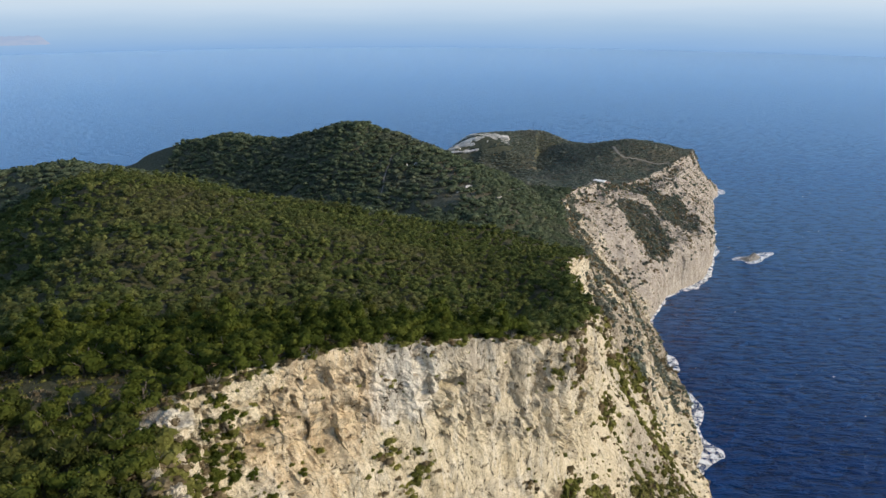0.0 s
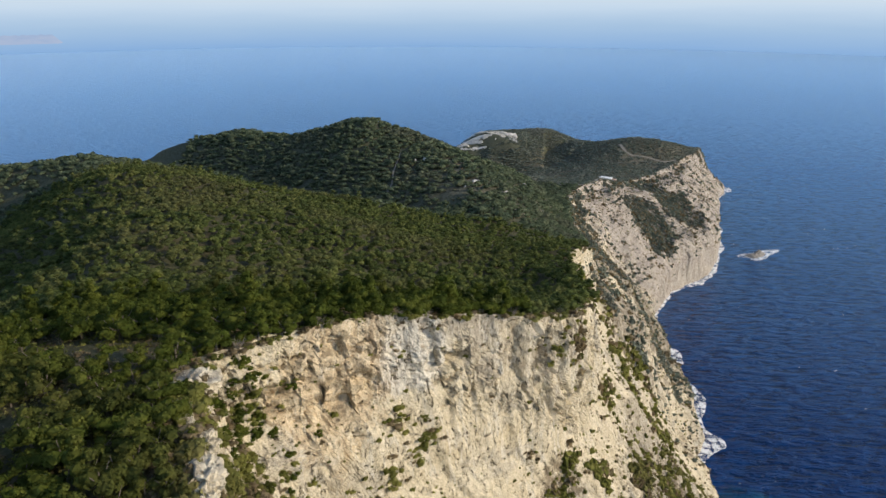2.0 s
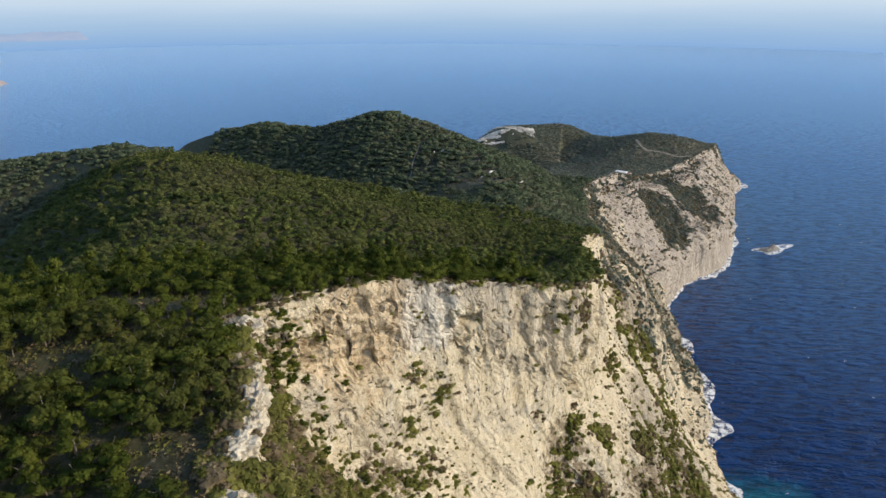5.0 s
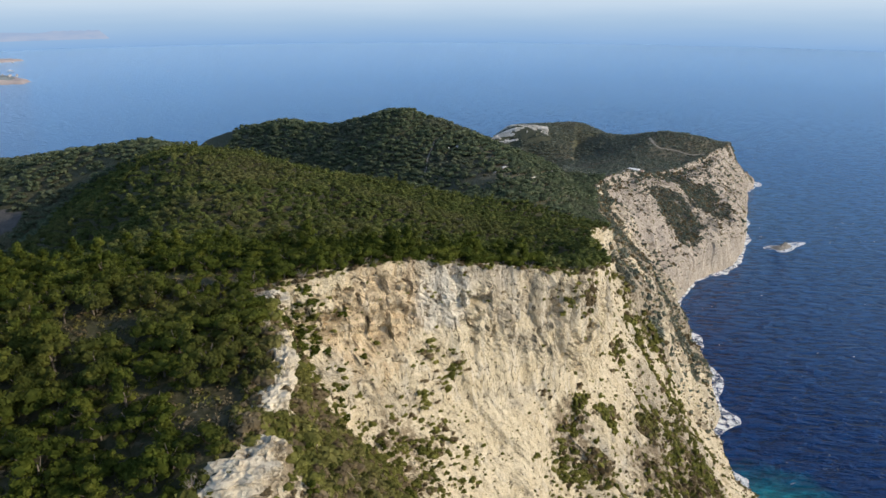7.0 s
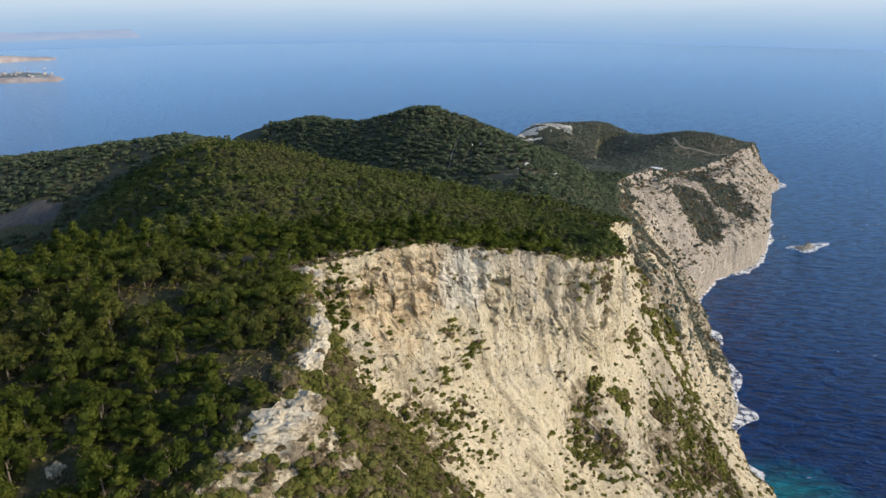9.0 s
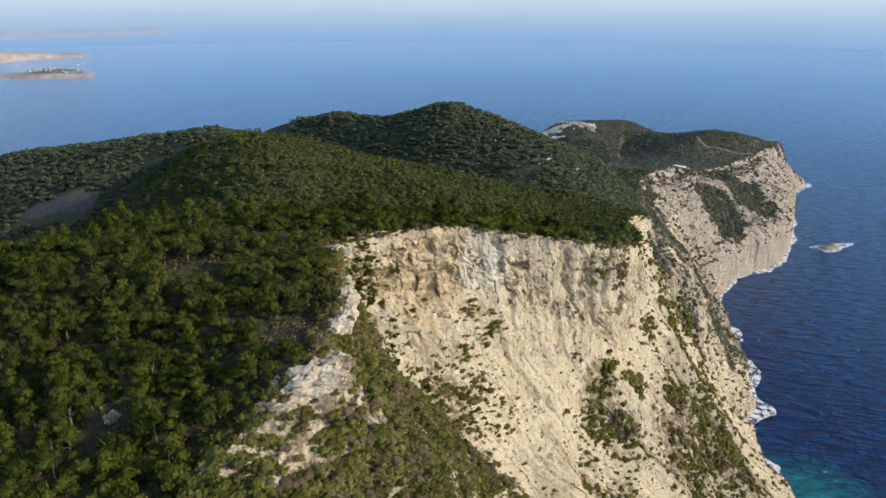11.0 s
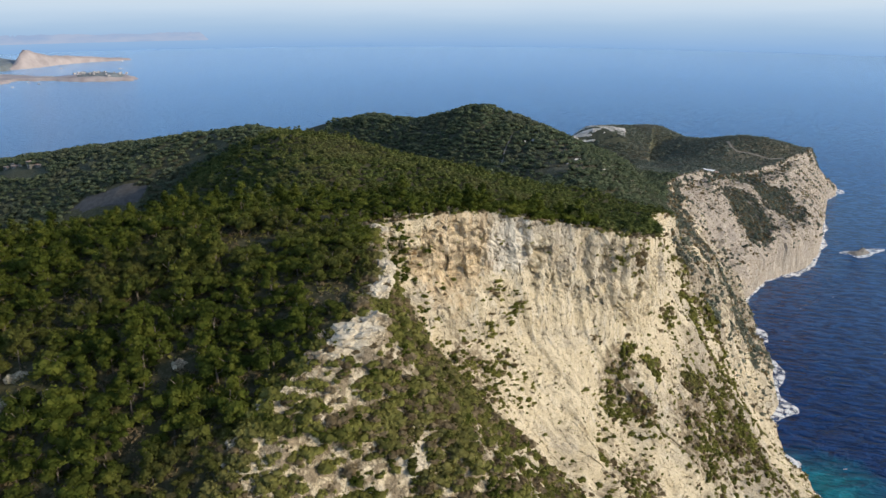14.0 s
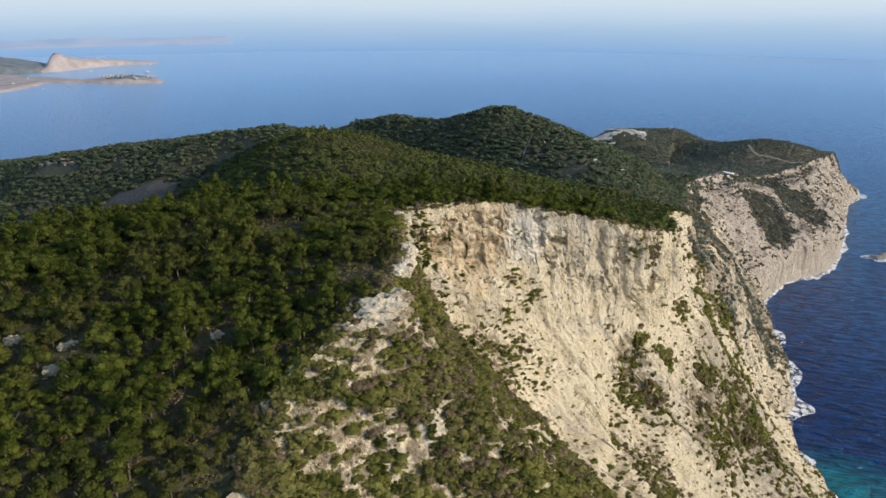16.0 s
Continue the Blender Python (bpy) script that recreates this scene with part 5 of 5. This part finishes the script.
def surf():
    """Broken foam along the shore, widest at the points."""
    pick = np.nonzero((SHORE[:, 1] > 330) & (SHORE[:, 1] < 1300))[0]
    p = SHORE[pick]
    tangent = np.gradient(p, axis=0)
    out = np.stack([tangent[:, 1], -tangent[:, 0]], 1)
    out /= np.linalg.norm(out, axis=1, keepdims=True) + 1e-9
    run = rim_s[pick]
    wide = 2.6 + 18 * np.clip(fbm(run / 38, 0.0, 0.0, 3, 83) - 0.45, 0, 1) * 2 + 15 * np.exp(-((p[:, 1] - 489) / 11) ** 2) + 9 * np.exp(-((p[:, 1] - 615) / 12) ** 2)
    v = np.concatenate([np.column_stack([p - out * 5, np.full(len(p), 0.30)]), np.column_stack([p + out * wide[:, None] * 0.5, np.full(len(p), 0.25)]), np.column_stack([p + out * wide[:, None], np.full(len(p), 0.08)])])
    n = len(p)
    f = [(a + i, b + i, b + i + 1, a + i + 1) for a, b in ((0, n), (n, 2 * n)) for i in range(n - 1)]
    tagged(new("surf", mesh_from("surf", v, f, FOAM)), "white broken surf at the foot of the cliff", "foam", kind="stuff")


def ring_foam(x, y, rx, ry, turn=0.5):
    n, v, f = 40, [], []
    for k, s in enumerate((0.7, 1.0, 1.3)):
        for i in range(n):
            a = 2 * math.pi * i / n
            w = s * (1 + 0.16 * math.sin(3 * a + 1) * k + 0.10 * k * math.cos(a))
            u, t = rx * w * math.cos(a), ry * w * math.sin(a)
            v.append((x + u * math.cos(turn) - t * math.sin(turn), y + u * math.sin(turn) + t * math.cos(turn), 0.2 - 0.05 * k))
    for k in (0, 1):
        f += [(k * n + i, k * n + (i + 1) % n, (k + 1) * n + (i + 1) % n, (k + 1) * n + i) for i in range(n)]
    tagged(new("surf", mesh_from("surf", v, f, FOAM)), "white surf round a sea rock", "foam", kind="stuff")


surf()
ring_foam(412, 931, 24, 10)


def whitecaps(n=100):
    r = np.random.default_rng(5)
    x, y = r.uniform(190, 1100, n), r.uniform(250, 1700, n)
    ok = inside(x, y, WET) & (nearest(x, y, COAST)[0] > 8)
    v, f = [], []
    for cx0, cy0 in zip(x[ok], y[ok]):
        L, w, a = r.uniform(0.6, 2.6), r.uniform(0.2, 0.55), r.normal(0.35, 0.25)
        c, s = math.cos(a), math.sin(a)
        b = len(v)
        for u in (-1, -0.4, 0.3, 1):
            t2 = w * (1 - u * u) + 0.05
            for sgn in (-1, 1):
                ux, uy = u * L, sgn * t2 + r.uniform(-0.2, 0.2)
                v.append((cx0 + ux * c - uy * s, cy0 + ux * s + uy * c, 0.25))
        f += [(b, b + 2, b + 3, b + 1), (b + 2, b + 4, b + 5, b + 3), (b + 4, b + 6, b + 7, b + 5)]
    tagged(new("whitecaps", mesh_from("whitecaps", v, f, HULL)), "small white wave crests scattered on the sea", "foam", kind="stuff")


whitecaps()


def boat(x, y, length, turn, mast=0.0):
    bm = bmesh.new()
    sec = []
    for s, w, d in ((-0.5, 0.13, 0.06), (-0.2, 0.16, 0.07), (0.2, 0.13, 0.08), (0.5, 0.01, 0.10)):
        sec.append([bm.verts.new((s * length, k * w * length, z * length)) for k, z in ((-1, d), (-0.6, -0.05), (0.6, -0.05), (1, d))])
    for a, b in zip(sec[:-1], sec[1:]):
        for k in range(3):
            bm.faces.new((a[k], a[k + 1], b[k + 1], b[k]))
        bm.faces.new((a[3], a[0], b[0], b[3]))
    bm.faces.new(sec[0])
    ob = new("boat")
    ob.matrix_world = pose(x, y, 0.1, 0, 0, turn)
    solid("hull", bm, FARWALL, ob)
    solid("cabin", box(-0.25 * length, 0.15 * length, -0.09 * length, 0.09 * length, 0.06 * length, 0.2 * length), HULL, ob)
    if mast:
        solid("mast", box(-0.1, 0.1, -0.1, 0.1, 0, mast * length, 0.02), HULL, ob)
    return tagged(ob, "small white boat lying off the far headland", "boat", "boats in the bay")


for bx, by, bl, bt in ((-2050, 2890, 24, 20), (-2255, 3215, 22, 100), (-2320, 2850, 16, 60), (-2160, 2740, 12, 10), (-2020, 2330, 14, 0), (-2090, 2360, 12, 40), (-2050, 2230, 11, 70), (-1380, 2925, 7, 50)):
    boat(bx, by, bl, bt)


def far_house(x, y, z, w, turn):
    h = new("far_house")
    h.matrix_world = pose(x, y, z, 0, 0, turn)
    solid("wall", box(-w, w, -w * 0.6, w * 0.6, -4, 2.6), FARWALL, h)
    solid("roof", box(-w * 1.03, w * 1.03, -w * 0.63, w * 0.63, 2.6, 3.1), FARWALL, h)
    return tagged(h, "white house on the far headland", "house", "houses on the far headland")


hr = random.Random(4)
for _ in range(24):
    hx, hy = hr.uniform(-2000, -1800), hr.uniform(2470, 2600)
    far_house(hx, hy, 16 + 12 * float(ISLE(hx, hy)), hr.uniform(2.2, 4.8), hr.uniform(0, 90))
for _ in range(6):
    far_house(hr.uniform(-2350, -2180), hr.uniform(2150, 2450), 12, hr.uniform(2.2, 4.8), hr.uniform(0, 90))
